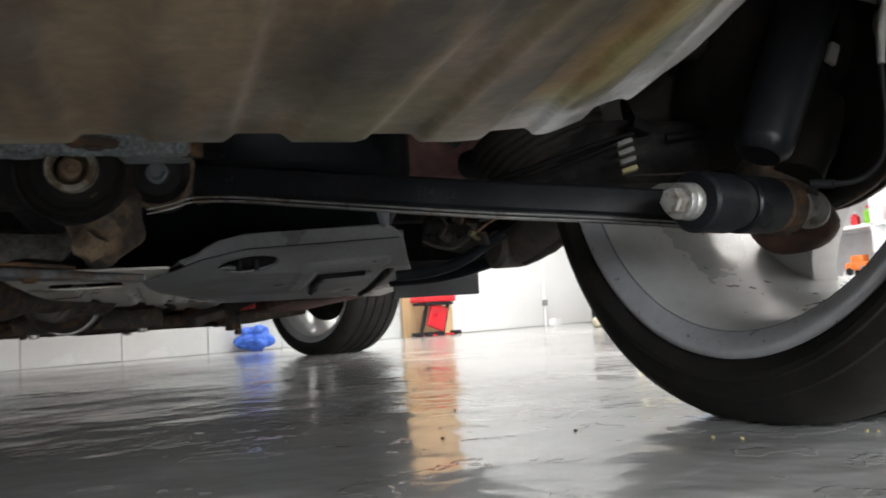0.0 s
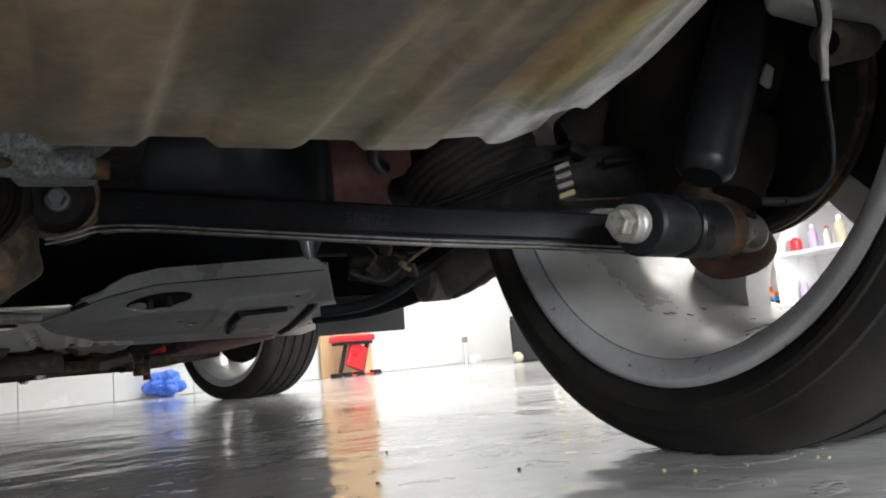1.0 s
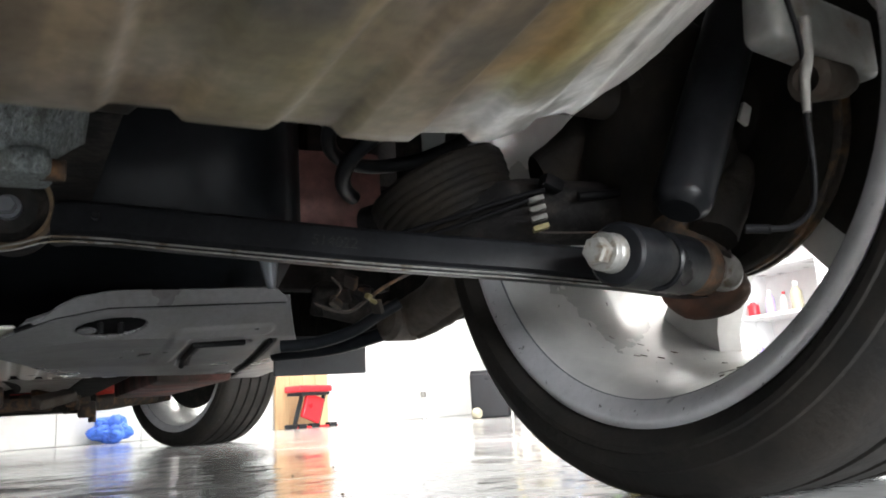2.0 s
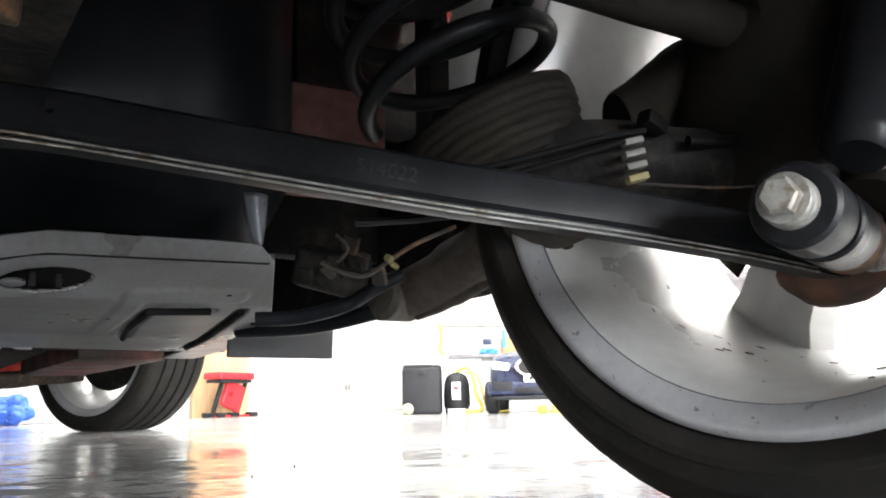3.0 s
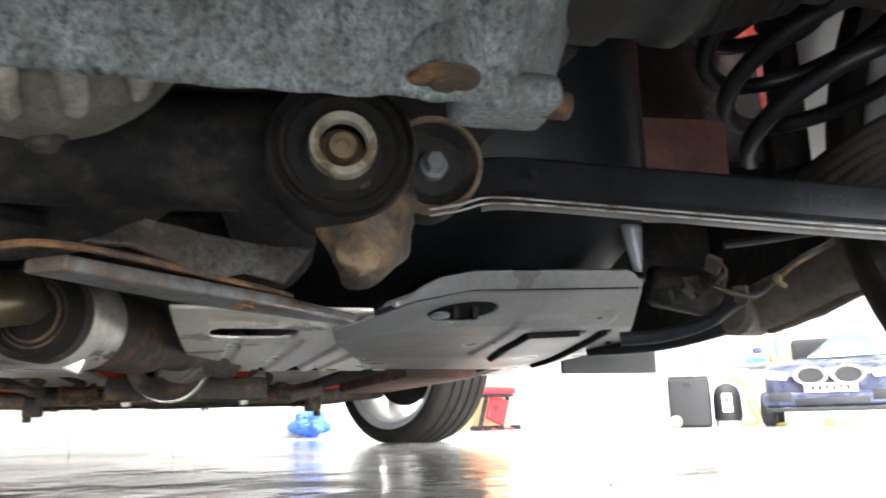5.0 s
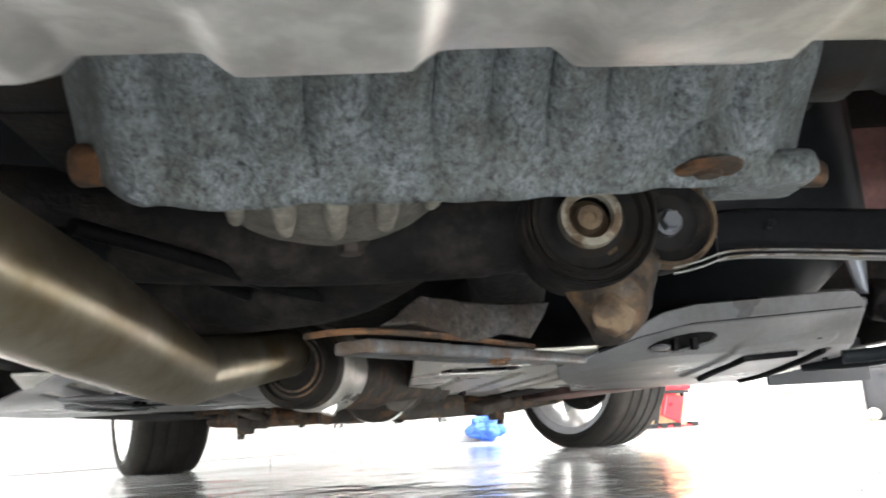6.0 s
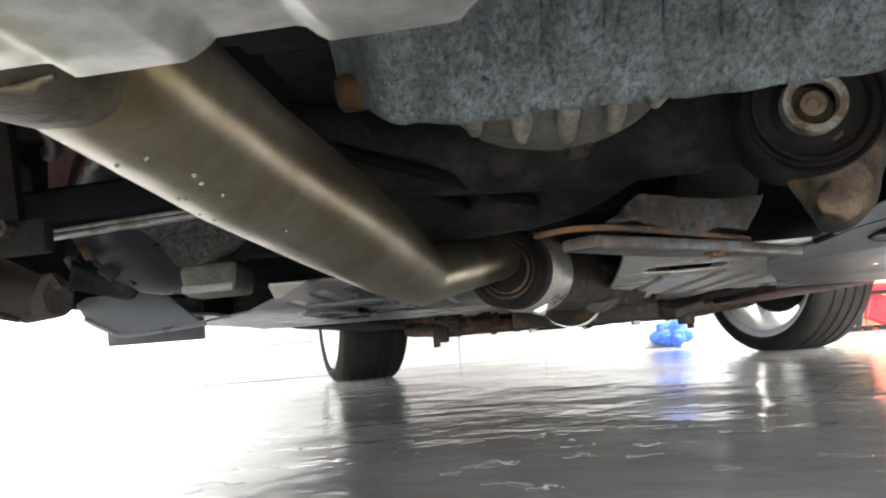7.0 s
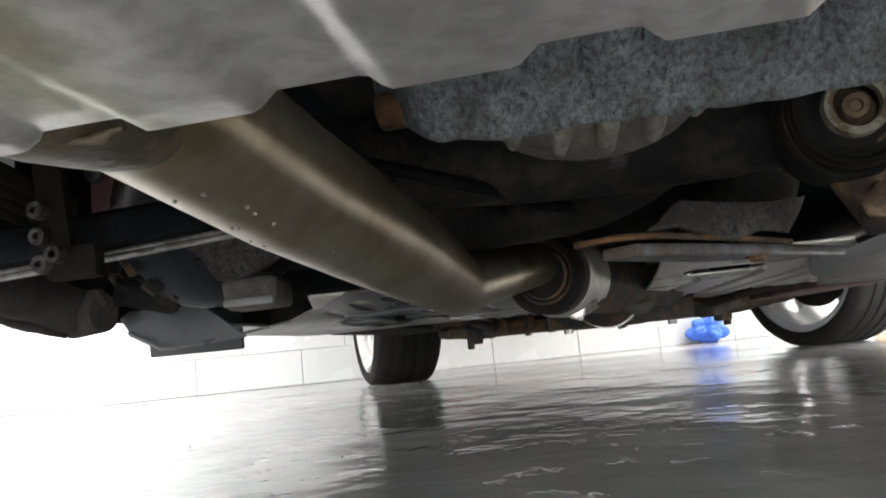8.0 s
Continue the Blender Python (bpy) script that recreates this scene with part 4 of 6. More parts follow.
# added dark panels hide the red body side and sill, as shade would
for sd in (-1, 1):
    part("sill_filler", boxed((CX + sd * 0.735, 1.27, 0.33), (0.02, 1.72, 0.27), None, 0.005), M_DARK, car, "dark panel added inside the body side")

    part("cross_filler", boxed((CX + sd * 0.42, 1.24, 0.31), (0.60, 0.03, 0.26), None, 0.005), M_DARK, car, "dark panel added across to block the view")

# ---- underbody trays ----
def tray_step(x):
    """Where the step along the tray's rear edge runs: its y and z at x."""
    y = float(np.interp(x, (0.12, 0.16, 0.20, 0.25, 0.45, 0.55), (0.425, 0.403, 0.383, 0.375, 0.405, 0.42)))
    z = float(np.interp(x, (0.12, 0.16, 0.20, 0.25, 0.45, 0.55), (0.168, 0.173, 0.186, 0.196, 0.209, 0.212)))
    return y, z


def tray_drop(d):
    """Height over the step line, d ahead of it."""
    return float(np.interp(d, (-0.016, -0.004, -0.002, 0.003, 0.006, 0.07, 0.11, 0.18, 0.24, 0.33, 0.5), (0.015, -0.0005, 0.006, 0.006, -0.002, -0.033, -0.040, -0.048, -0.054, -0.058, -0.058)))


def tray_z(x, y):
    sy, sz = tray_step(x)
    flat = min(1.0, max(0.0, (sz - 0.150) / 0.059))
    return sz + tray_drop(y - sy) * (flat if y > sy else 1)


def tray(side):
    xs = (lambda x: x) if side > 0 else (lambda x: 2 * CX - x)
    la = [V(0.421, 0.493, 0), V(0.360, 0.493, 0), V(0.361, 0.568, 0), V(0.371, 0.641, 0)]
    lb = [V(0.454, 0.494, 0), V(0.471, 0.733, 0)]
    pad = [V(0.437, 0.457, 0), V(0.337, 0.449, 0), V(0.336, 0.593, 0)]

    def place(u, v):
        d = -0.016 + 0.42 * v ** 1.5
        x0 = float(np.interp(d, (-0.016, -0.012, 0.0, 0.03, 0.10, 0.2, 0.4), (0.218, 0.202, 0.172, 0.134, 0.150, 0.182, 0.238)))
        x1 = float(np.interp(d, (-0.016, -0.014, -0.009, 0.0, 0.165, 0.178, 0.19, 0.33, 0.40), (0.424, 0.434, 0.444, 0.453, 0.522, 0.520, 0.508, 0.49, 0.50)))
        x = x0 + (x1 - x0) * u
        return x, tray_step(x)[0] + d

    def fn(u, v):
        x, y = place(u, v)
        z = tray_z(x, y)
        p = V(x, y, 0)
        for line in (la, lb):
            z += 0.010 * max(0, min(1, (0.0085 - dist_line(p, line)) / 0.003))
        z -= 0.003 * max(0, min(1, (0.013 - dist_line(p, pad)) / 0.005))
        return V(x, y, z)

    def keep(u, v):
        x, y = place(u, v)
        return ((x - 0.257) / 0.036) ** 2 + ((y - 0.418) / 0.020) ** 2 > 1

    if side < 0:
        # the other side carries a plate with a raised lip and an upright scoop
        ny = lambda x: float(np.interp(x, (-0.60, -0.45, -0.40, -0.33, -0.29, -0.16), (0.56, 0.55, 0.49, 0.39, 0.375, 0.42)))
        nz = lambda x: float(np.interp(x, (-0.60, -0.512, -0.45, -0.40, -0.33, -0.16), (0.150, 0.155, 0.163, 0.171, 0.178, 0.177)))

        def plate(u, v):
            x = -0.60 + 0.44 * u
            y = ny(x) + (1.10 - ny(x)) * v ** 1.5
            z = nz(x) + (0.1615 - nz(x)) * min(1, v * 2.2)
            for q in (-0.385, -0.335, -0.265, -0.215):
                z += 0.006 * max(0, min(1, (0.010 - abs(x - q)) / 0.004)) * (1 if 0.15 < v < 0.7 else 0)
            return V(x, y, z)

        t = part("underbody_tray", sheet(plate, 90, 60, keep=lambda u, v: ((u - 0.80) / 0.07) ** 2 + ((v - 0.32) / 0.09) ** 2 > 1), M_TRAY, car, "grey plastic underbody tray with an upright scoop", angle=60)
        thicken(t, 0.003)
        for k, (fx0, fx1, fy0, fy1) in enumerate(((-0.345, -0.255, 0.45, 0.66), (-0.400, -0.345, 0.62, 0.78))):
            loop = [V(fx0, fy0, 0.1585), V(fx1, fy0, 0.1585), V(fx1, fy1, 0.1570), V(fx0, fy1, 0.1570), V(fx0, fy0, 0.1585)]
            part("pressed_frame", tube(loop, 0.006, 10, 1, flat=0.5), M_TRAY, t)
            # black block takes the place of an opening and its shade
            part("slot", boxed(((fx0 + fx1) / 2, fy0 + 0.035, 0.1575), (0.6 * (fx1 - fx0), 0.022, 0.004), None, 0.0015), M_BLACK, t, "black block for the shaded depth of a slot")
        scoop = [(-0.677, 0.190), (-0.664, 0.198), (-0.585, 0.201), (-0.562, 0.198), (-0.523, 0.164), (-0.508, 0.154), (-0.604, 0.147), (-0.634, 0.155), (-0.664, 0.171)]
        sc = part("scoop", prism([(x, z) for x, z in scoop], -0.002, 0.002, Matrix.Translation((0, 0.55, 0)) @ Matrix.Rotation(math.pi / 2, 4, "X"), 0.0015), M_SCOOP, t, "dark grey rounded air scoop")
        part("scoop_lip", tube([V(-0.664, 0.547, 0.171), V(-0.634, 0.546, 0.155), V(-0.604, 0.546, 0.147), V(-0.508, 0.55, 0.154)], 0.003, 8, 6), M_TRAY, sc)
        can = part("filter_can", wobble(boxed((-0.430, 0.405, 0.190), (0.058, 0.05, 0.032), None, 0.008, 3), 0.003, 30), M_CASE, car, "brown dirty can above the tray")
        part("can_band", boxed((-0.430, 0.379, 0.180), (0.054, 0.006, 0.008), None, 0.002), M_CALIPER, can)
        part("sheet_guard", wobble(prism([(-0.540, 0.275), (-0.518, 0.252), (-0.488, 0.243), (-0.472, 0.229), (-0.458, 0.206), (-0.43, 0.202), (-0.40, 0.214), (-0.37, 0.235), (-0.365, 0.300), (-0.540, 0.300)], -0.004, 0.004, Matrix.Translation((0, 0.37, 0)) @ Matrix.Rotation(math.pi / 2, 4, "X"), 0.002), 0.004, 40), M_BRACKET, car, "grey mottled sheet guard")
        bm = bmesh.new()
        bmesh.ops.create_uvsphere(bm, u_segments=40, v_segments=24, radius=1.0, matrix=Matrix.Translation((-0.510, 0.47, 0.300)) @ Matrix.Diagonal((0.120, 0.09, 0.115, 1)))
        part("tank_end", bm, M_SHELL, car, "blue-black rounded tank end")
    else:
        t = part("underbody_tray", sheet(fn, 170, 170, keep=keep), M_TRAY, car, "grey moulded plastic underbody tray with pressed channels", angle=70)
        thicken(t, 0.003)
    if side > 0:
        # black strips laid in the channels give them their shade
        for line in (la, lb):
            dense = [a.lerp(b, q / 6) for a, b in zip(line, line[1:]) for q in range(6)] + [line[-1]]
            part("channel_shade_strip", tube([V(p.x, p.y, tray_z(p.x, p.y) - 0.001) for p in dense], 0.0038, 8, 1), M_CLIP, t, "black strip for the shade in the pressed channel")
        # black plate above the hole supplies the slot's shade; prongs hang below it
        clip = part("clip", boxed((0.257, 0.418, 0.1880), (0.068, 0.056, 0.003), pose(0, 0, 0, -20, 0, 0), 0.001), M_CLIP, t, "black clip plate that darkens the slot")
        for dx in (-0.012, 0.008):
            part("clip_prong", boxed((0.257 + dx, 0.408, 0.179), (0.006, 0.010, 0.012), None, 0.0015), M_CLIP, clip)
        nub = bmesh.new()
        bmesh.ops.create_uvsphere(nub, u_segments=14, v_segments=8, radius=1.0, matrix=Matrix.Translation((0.233, 0.416, 0.1775)) @ Matrix.Diagonal((0.010, 0.012, 0.0035, 1)))
        part("nub", nub, M_TRAY, clip, "pale moulded nub in the slot")
        # black tube stands in for the shadow under the overhanging step
        run = [V(x, tray_step(x)[0] + 0.001, tray_step(x)[1] + 0.0015) for x in (0.165, 0.18, 0.20, 0.22, 0.25, 0.30, 0.36, 0.42, 0.447)]
        part("step_shade_line", tube(run, 0.0026, 8, 3), M_CLIP, t, "black line for the shade under the rear step")
        for q in ((0.425, 0.452), (0.49, 0.55), (0.33, 0.52)):
            z = tray_z(q[0], q[1])
            part("screw", rod((q[0], q[1], z - 0.003), (q[0], q[1], z + 0.004), 0.0035, 10), M_BLACK, t)
    # lighter panel that carries on towards the middle, its outer edge running askew under the tray
    def inner_xy(u, v):
        y = 0.40 + 0.66 * v
        x0 = -0.014 + 0.03 * v
        x1 = 0.160 + 0.257 * (y - 0.385)
        return x0 + (x1 - x0) * u, y

    def inner(u, v):
        x, y = inner_xy(u, v)
        z = 0.1745 - 0.008 * min(1, v * 3) + 0.004 * max(0, 1 - v * 10)
        for q in (0.052, 0.118, 0.168, 0.208):
            z += 0.005 * max(0, min(1, (0.008 - abs(x - q)) / 0.003)) * max(0, min(1, (y - 0.56) / 0.02))
        for q in (0.46, 0.585):
            z += 0.004 * max(0, min(1, (0.006 - abs(y - q)) / 0.003)) * (1 if 0.02 < x < 0.13 else 0)
        return V(xs(x) if side > 0 else xs(x + 0.17), y, z)

    def hole(u, v):
        x, y = inner_xy(u, v)
        cut = v > 0.93 and 0.35 < (u * 5) % 1.0 < 0.65
        return ((x - 0.066) / 0.044) ** 4 + ((y - 0.520) / 0.034) ** 4 > 1 and not cut

    ym = 0.535
    p = part("heat_shield", sheet(inner, 130, 120, keep=hole), M_BEIGE, car, "pale ribbed sheet shield with an oval slot", angle=60)
    thicken(p, 0.003)
    # black plate added so the slot shows shaded depth
    part("slot_shade_plate", boxed((0.066 if side > 0 else xs(0.236), ym - 0.015, 0.183), (0.11, 0.09, 0.003), None, 0.001), M_CLIP, p, "black plate added behind the slot for its shade")
    # mud flap ahead of the wheel
    fx0, fx1 = (0.55, 0.716) if side > 0 else (-0.778, -0.62)
    fl = boxed(((fx0 + fx1) / 2, 0.80, 0.176), (fx1 - fx0, 0.010, 0.066), pose(0, 0, 0, 4, 0, 0), 0.003)
    part("air_deflector", fl, M_FLAP, car, "flat dark rubber deflector")
    # side cover towards the sill
    so = lambda x: x if side > 0 else 2 * CX - x
    bm = sheet(lambda u, v: V(so(0.50 + 0.16 * u + 0.1 * v * (1 - u)), 0.66 + 0.64 * v, 0.170 + 0.02 * u * (1 - v)), 10, 16)
    thicken(part("side_cover", bm, M_TRAY, car, "grey plastic side cover"), 0.003)
    # sill and floor edge: dirty red on one side, near-black on the other
    part("sill", boxed((so(0.535), 1.76, 0.205), (0.17, 0.80, 0.075), None, 0.014), M_SILL if side > 0 else M_DARK, car, "dirty sill underside")
    return t


tray(1)
tray(-1)


# ---- rear suspension, one side and its mirror image ----
def inner_eye(s, side, arm):
    e0 = s(0.155, 0.176, 0.247)
    ax = V(0.12 * side, 1, 0).normalized()
    m = axis_matrix(e0, e0 + ax)
    part("eye", lathe(bmesh.new(), [(0.021, 0.006), (0.028, 0.002), (0.0305, 0.0), (0.0315, 0.004), (0.0315, 0.045), (0, 0.045)], m, 36), M_DARK, arm, "rust-edged arm eye")
    part("eye_rim", lathe(bmesh.new(), [(0.0285, 0.004), (0.0300, -0.002), (0.0325, -0.003), (0.0335, 0.001), (0.0335, 0.012), (0.0285, 0.012)], m, 40), M_EYE, arm, "rusty tan eye rim")
    part("eye_rubber", lathe(bmesh.new(), [(0, 0.01), (0.012, 0.01), (0.022, 0.008)], m, 30), M_BUSH, arm)
    part("eye_bolt", hexbolt(e0 - ax * 0.006, e0 + ax * 0.010, 0.0072), M_SATIN, arm, "dull zinc bolt head")


def suspension(side):
    s = lambda x, y, z: V(x if side > 0 else 2 * CX - x, y, z)
    # lower control arm: an open channel pressed from steel
    line = [s(0.188, 0.178, 0.2350), s(0.212, 0.168, 0.2345), s(0.30, 0.130, 0.2210), s(0.42, 0.078, 0.2025), s(0.53, 0.028, 0.1870), s(0.60, -0.002, 0.1760), s(0.66, -0.022, 0.1660), s(0.70, -0.03, 0.163)]
    pts = curve_points(line, 8)
    bm = bmesh.new()
    rows = []
    for i, p in enumerate(pts):
        d = (pts[min(i + 1, len(pts) - 1)] - pts[max(i - 1, 0)]).normalized()
        out = d.cross(V(0, 0, 1)).normalized()
        if out.y > 0:
            out = -out
        t = i / (len(pts) - 1)
        hh = 0.0172 - 0.0022 * t
        dd = 0.0085
        prof = ((dd, hh), (-0.4 * dd, hh * 1.02), (-dd * 0.75, hh * 0.85), (-dd * 0.92, hh * 0.3), (-dd * 0.92, -hh * 0.45), (-dd * 0.62, -hh * 0.62), (-dd * 0.62, -hh * 0.78), (-dd * 1.15, -hh * 0.90), (-dd * 1.15, -hh * 1.0), (-dd * 0.5, -hh * 1.05), (dd, -hh))
        rows.append([bm.verts.new(p - out * a + V(0, 0, b)) for a, b in prof])
    n = len(rows[0])
    for a, b in zip(rows, rows[1:]):
        for k in range(n):
            bm.faces.new((a[k], a[(k + 1) % n], b[(k + 1) % n], b[k]))
    bm.faces.new(rows[0])
    bm.faces.new(rows[-1])
    arm = part("control_arm", bm, M_BLACKMETAL, car, "black pressed-steel lower control arm", angle=25)
    # bare metal along the two lower edges; the bright tubes also carry their highlight
    for a, b in ((1.17, -1.02), (1.0, -0.80)):
        edge = [] if side < 0 else [s(0.1460, 0.1600, 0.2060), s(0.1660, 0.1580, 0.2100), s(0.1860, 0.1560, 0.2155)]
        for i in range(10, len(pts) - 8, 3):
            d = (pts[i + 1] - pts[i - 1]).normalized()
            out = d.cross(V(0, 0, 1)).normalized()
            out = -out if out.y > 0 else out
            hh = 0.0172 - 0.0022 * i / (len(pts) - 1)
            edge.append(pts[i] + out * 0.0085 * a + V(0, 0, hh * b))
        if edge[0].x < edge[-1].x and side > 0:
            edge[:3] = [p + V(0, 0, 0.004 * (b + 1.02) / 0.22) for p in edge[:3]]
        part("worn_edge_glint", tube(edge, 0.0008 if side > 0 else 0.0016, 6, 3), M_STEEL, arm, "bare metal line carrying the edge highlight")
    # inner eye with its bolt
    inner_eye(s, side, arm) if side > 0 else None
    # small rivet and stamped marks on the face
    part("rivet", rod(s(0.215, 0.150, 0.237), s(0.217, 0.160, 0.237), 0.003, 10), M_BLACKMETAL, arm)
    if side > 0:
        fc = bpy.data.curves.new("stamp", "FONT")
        fc.body, fc.size, fc.extrude, fc.align_x = "514022", 0.0125, 0.0002, "CENTER"
        tmp = new("stamp", fc)
        bpy.context.view_layer.update()
        me = bpy.data.meshes.new_from_object(tmp)
        bpy.data.objects.remove(tmp)
        me.materials.clear()
        me.materials.append(M_STAMP)
        st = new("stamped_number", me)
        st.parent = arm
        st["label"] = "faint stamped part number"
        st.matrix_basis = Matrix.Translation((0.386, 0.0838, 0.2055)) @ pose(0, 0, 0, 90, 8.8, -23.5)
    # shock absorber and its lower mount
    a, b = s(0.5065, -0.086, 0.1718), s(0.663, -0.041, 0.172)
    mount = part("shock_mount", rod(a + (b - a) * 0.17, a + (b - a) * 0.42, 0.0235, 30, 0.1), M_BLACKMETAL, car, "black rubber-bushed shock mount")
    part("mount_ring", rod(a + (b - a) * 0.42, a + (b - a) * 0.52, 0.020, 30), M_BUSH, mount, "ribbed rubber gap ring")
    part("mount_sleeve", rod(a + (b - a) * 0.50, a + (b - a) * 0.78, 0.0235, 30, 0.08), M_BLACKMETAL, mount)
    part("mount_rust", wobble(rod(a + (b - a) * 0.78, a + (b - a) * 0.95, 0.023, 24), 0.002, 50), M_RUST, mount)
    part("bolt", hexbolt(a, a + (b - a) * 0.10, 0.0100), M_STEEL, mount, "large zinc bolt head")
    part("washer", lathe(bmesh.new(), [(0, 0.0), (0.0118, 0.0), (0.0136, 0.002), (0.0143, 0.005), (0.0143, 0.0075), (0, 0.008)], axis_matrix(a + (b - a) * 0.10, b), 30), M_STEEL, mount, "round zinc washer")
    part("bolt", rod(b, b + (b - a) * 0.10, 0.017, 24), M_STEEL, mount, "round zinc bolt end")
    lo = s(0.676, -0.046, 0.169)
    part("bolt", rod(lo + V(0, -0.006, 0), lo + V(0.004 * side, 0.012, 0), 0.0165, 24), M_STEEL, mount, "round zinc bolt end")
    s0, s1 = s(0.5940, -0.085, 0.2055), s(0.7140, -0.085, 0.436)
    d = (s1 - s0).normalized()
    shock = part("shock_absorber", lathe(bmesh.new(), [(0, 0.0), (0.015, 0.0), (0.021, 0.006), (0.0225, 0.012), (0.0225, 0.27), (0, 0.27)], axis_matrix(s0, s1), 36), M_BLACKMETAL, car, "black shock absorber tube")
    # spring and its seat, tilted inwards
    tilt = 0.217
    sa = V(-side * math.sin(tilt), 0.216, math.cos(tilt)).normalized()
    su = V(side * math.cos(tilt), 0, math.sin(tilt))
    su = (su - sa * su.dot(sa)).normalized()
    sw = sa.cross(su) if side > 0 else su.cross(sa)
    base = s(0.5223, 0.19, 0.3277)
    sp = []
    for k in range(170):
        th = math.pi * 0.73 + k / 169 * 2 * math.pi * 3.35
        sp.append(base + sa * 0.0473 * (th - math.pi) / (2 * math.pi) + 0.0818 * (su * math.cos(th) + sw * math.sin(th)))
    part("coil_spring", tube(sp, 0.0080, 14, 1), M_BLACKMETAL, car, "black coil spring")
    spring_arm = part("spring_arm", wobble(tube([s(0.47, 0.215, 0.262), s(0.52, 0.165, 0.256), s(0.575, 0.11, 0.252), s(0.62, 0.07, 0.245), s(0.68, 0.03, 0.235)], 0.05, 20, 6, radii=(0.02, 0.036, 0.040, 0.040, 0.04), flat=0.75), 0.003, 25), M_DARK, car, "dark dirty spring arm")
    pan = [(0, -0.060), (0.034, -0.058), (0.049, -0.054)]
    for k in range(7):
        r, h = 0.054 + 0.018 * math.sin(k / 6 * 1.5), -0.050 + 0.0075 * k
        pan += [(r + 0.0003, h), (r + 0.0003, h + 0.0048), (r - 0.0003, h + 0.0058)]
    pan += [(0.0725, 0.003), (0.070, 0.008), (0.062, 0.008), (0.054, 0.0), (0, -0.004)]
    pc = base - sa * 0.038 + V(-0.002 * side, -0.020, -0.004)
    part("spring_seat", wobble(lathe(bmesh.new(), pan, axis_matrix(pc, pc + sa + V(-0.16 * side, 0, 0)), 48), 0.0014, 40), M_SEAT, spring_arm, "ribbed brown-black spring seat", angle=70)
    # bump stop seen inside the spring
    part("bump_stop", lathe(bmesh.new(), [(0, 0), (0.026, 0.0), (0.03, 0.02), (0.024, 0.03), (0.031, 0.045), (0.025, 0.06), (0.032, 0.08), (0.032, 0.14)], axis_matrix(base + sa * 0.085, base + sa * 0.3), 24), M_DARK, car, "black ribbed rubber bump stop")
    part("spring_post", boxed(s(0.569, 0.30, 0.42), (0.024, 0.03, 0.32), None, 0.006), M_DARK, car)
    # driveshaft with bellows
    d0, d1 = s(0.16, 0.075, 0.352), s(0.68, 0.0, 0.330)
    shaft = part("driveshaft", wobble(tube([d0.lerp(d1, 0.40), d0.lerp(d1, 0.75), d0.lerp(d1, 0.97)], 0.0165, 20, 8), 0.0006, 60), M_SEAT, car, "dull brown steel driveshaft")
    L = (d1 - d0).length
    prof = [(0.0, 0.0), (0.052, 0.0), (0.056, 0.02), (0.056, 0.07), (0.050, 0.076), (0.049, 0.10), (0.053, 0.104), (0.053, 0.118), (0.047, 0.122)]
    for k in range(8):
        r = 0.047 - 0.0030 * k
        prof += [(r, 0.126 + 0.0088 * k), (r + 0.0008, 0.128 + 0.0088 * k), (r - 0.007, 0.1325 + 0.0088 * k)]
    prof += [(0.018, 0.20), (0.018, 0.215)]
    part("bellows", lathe(bmesh.new(), prof, axis_matrix(d0, d1), 36), M_BUSH, shaft, "black ribbed rubber bellows", angle=70)
    part("band", lathe(bmesh.new(), [(0.017, 0.214), (0.0205, 0.214), (0.0205, 0.226), (0.017, 0.226)], axis_matrix(d0, d1), 30), M_SEAT, shaft)
    # hub carrier, brake disc and shield
    hub = bmesh.new()
    bmesh.ops.create_uvsphere(hub, u_segments=28, v_segments=16, radius=1.0, matrix=Matrix.Translation(s(0.675, 0.01, 0.29)) @ Matrix.Diagonal((0.055, 0.085, 0.12, 1)))
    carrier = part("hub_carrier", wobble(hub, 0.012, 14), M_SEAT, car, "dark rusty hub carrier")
    foot = bmesh.new()
    bmesh.ops.create_uvsphere(foot, u_segments=24, v_segments=12, radius=1.0, matrix=Matrix.Translation(s(0.692, -0.012, 0.160)) @ Matrix.Diagonal((0.037, 0.036, 0.027, 1)))
    part("ball_joint", wobble(foot, 0.004, 34), M_JOINT, carrier, "rusty brown joint under the carrier")
    part("carrier_leg", wobble(tube([s(0.66, -0.03, 0.175), s(0.665, -0.02, 0.21), s(0.672, 0.0, 0.27)], 0.03, 14, 5), 0.004, 25), M_DIRTY, carrier)
    ring = lathe(bmesh.new(), [(0.06, 0.0), (0.127, 0.0), (0.130, 0.003), (0.130, 0.007), (0.124, 0.0085), (0.124, 0.0125), (0.130, 0.014), (0.130, 0.018), (0.127, 0.021), (0.06, 0.021)], axis_matrix(s(0.738, 0.0, 0.304), s(0.80, 0.0, 0.304)), 60)
    part("brake_disc", ring, M_DIRTY, car, "dark rust-edged brake disc")
    sh = lathe(bmesh.new(), [(0.05, 0.0), (0.10, -0.002), (0.122, -0.005), (0.129, 0.002), (0.130, 0.010)], axis_matrix(s(0.724, 0.0, 0.304), s(0.79, 0.0, 0.304)), 60)
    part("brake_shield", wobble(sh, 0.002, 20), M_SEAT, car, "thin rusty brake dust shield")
    # dark shape added to close the lower corner of the liner opening
    part("knuckle_filler", wobble(tube([s(0.679, 0.060, 0.326), s(0.655, 0.075, 0.312), s(0.631, 0.090, 0.296), s(0.603, 0.100, 0.286)], 0.02, 16, 6, radii=(0.040, 0.037, 0.031, 0.022)), 0.005, 26), M_SEAT, carrier)
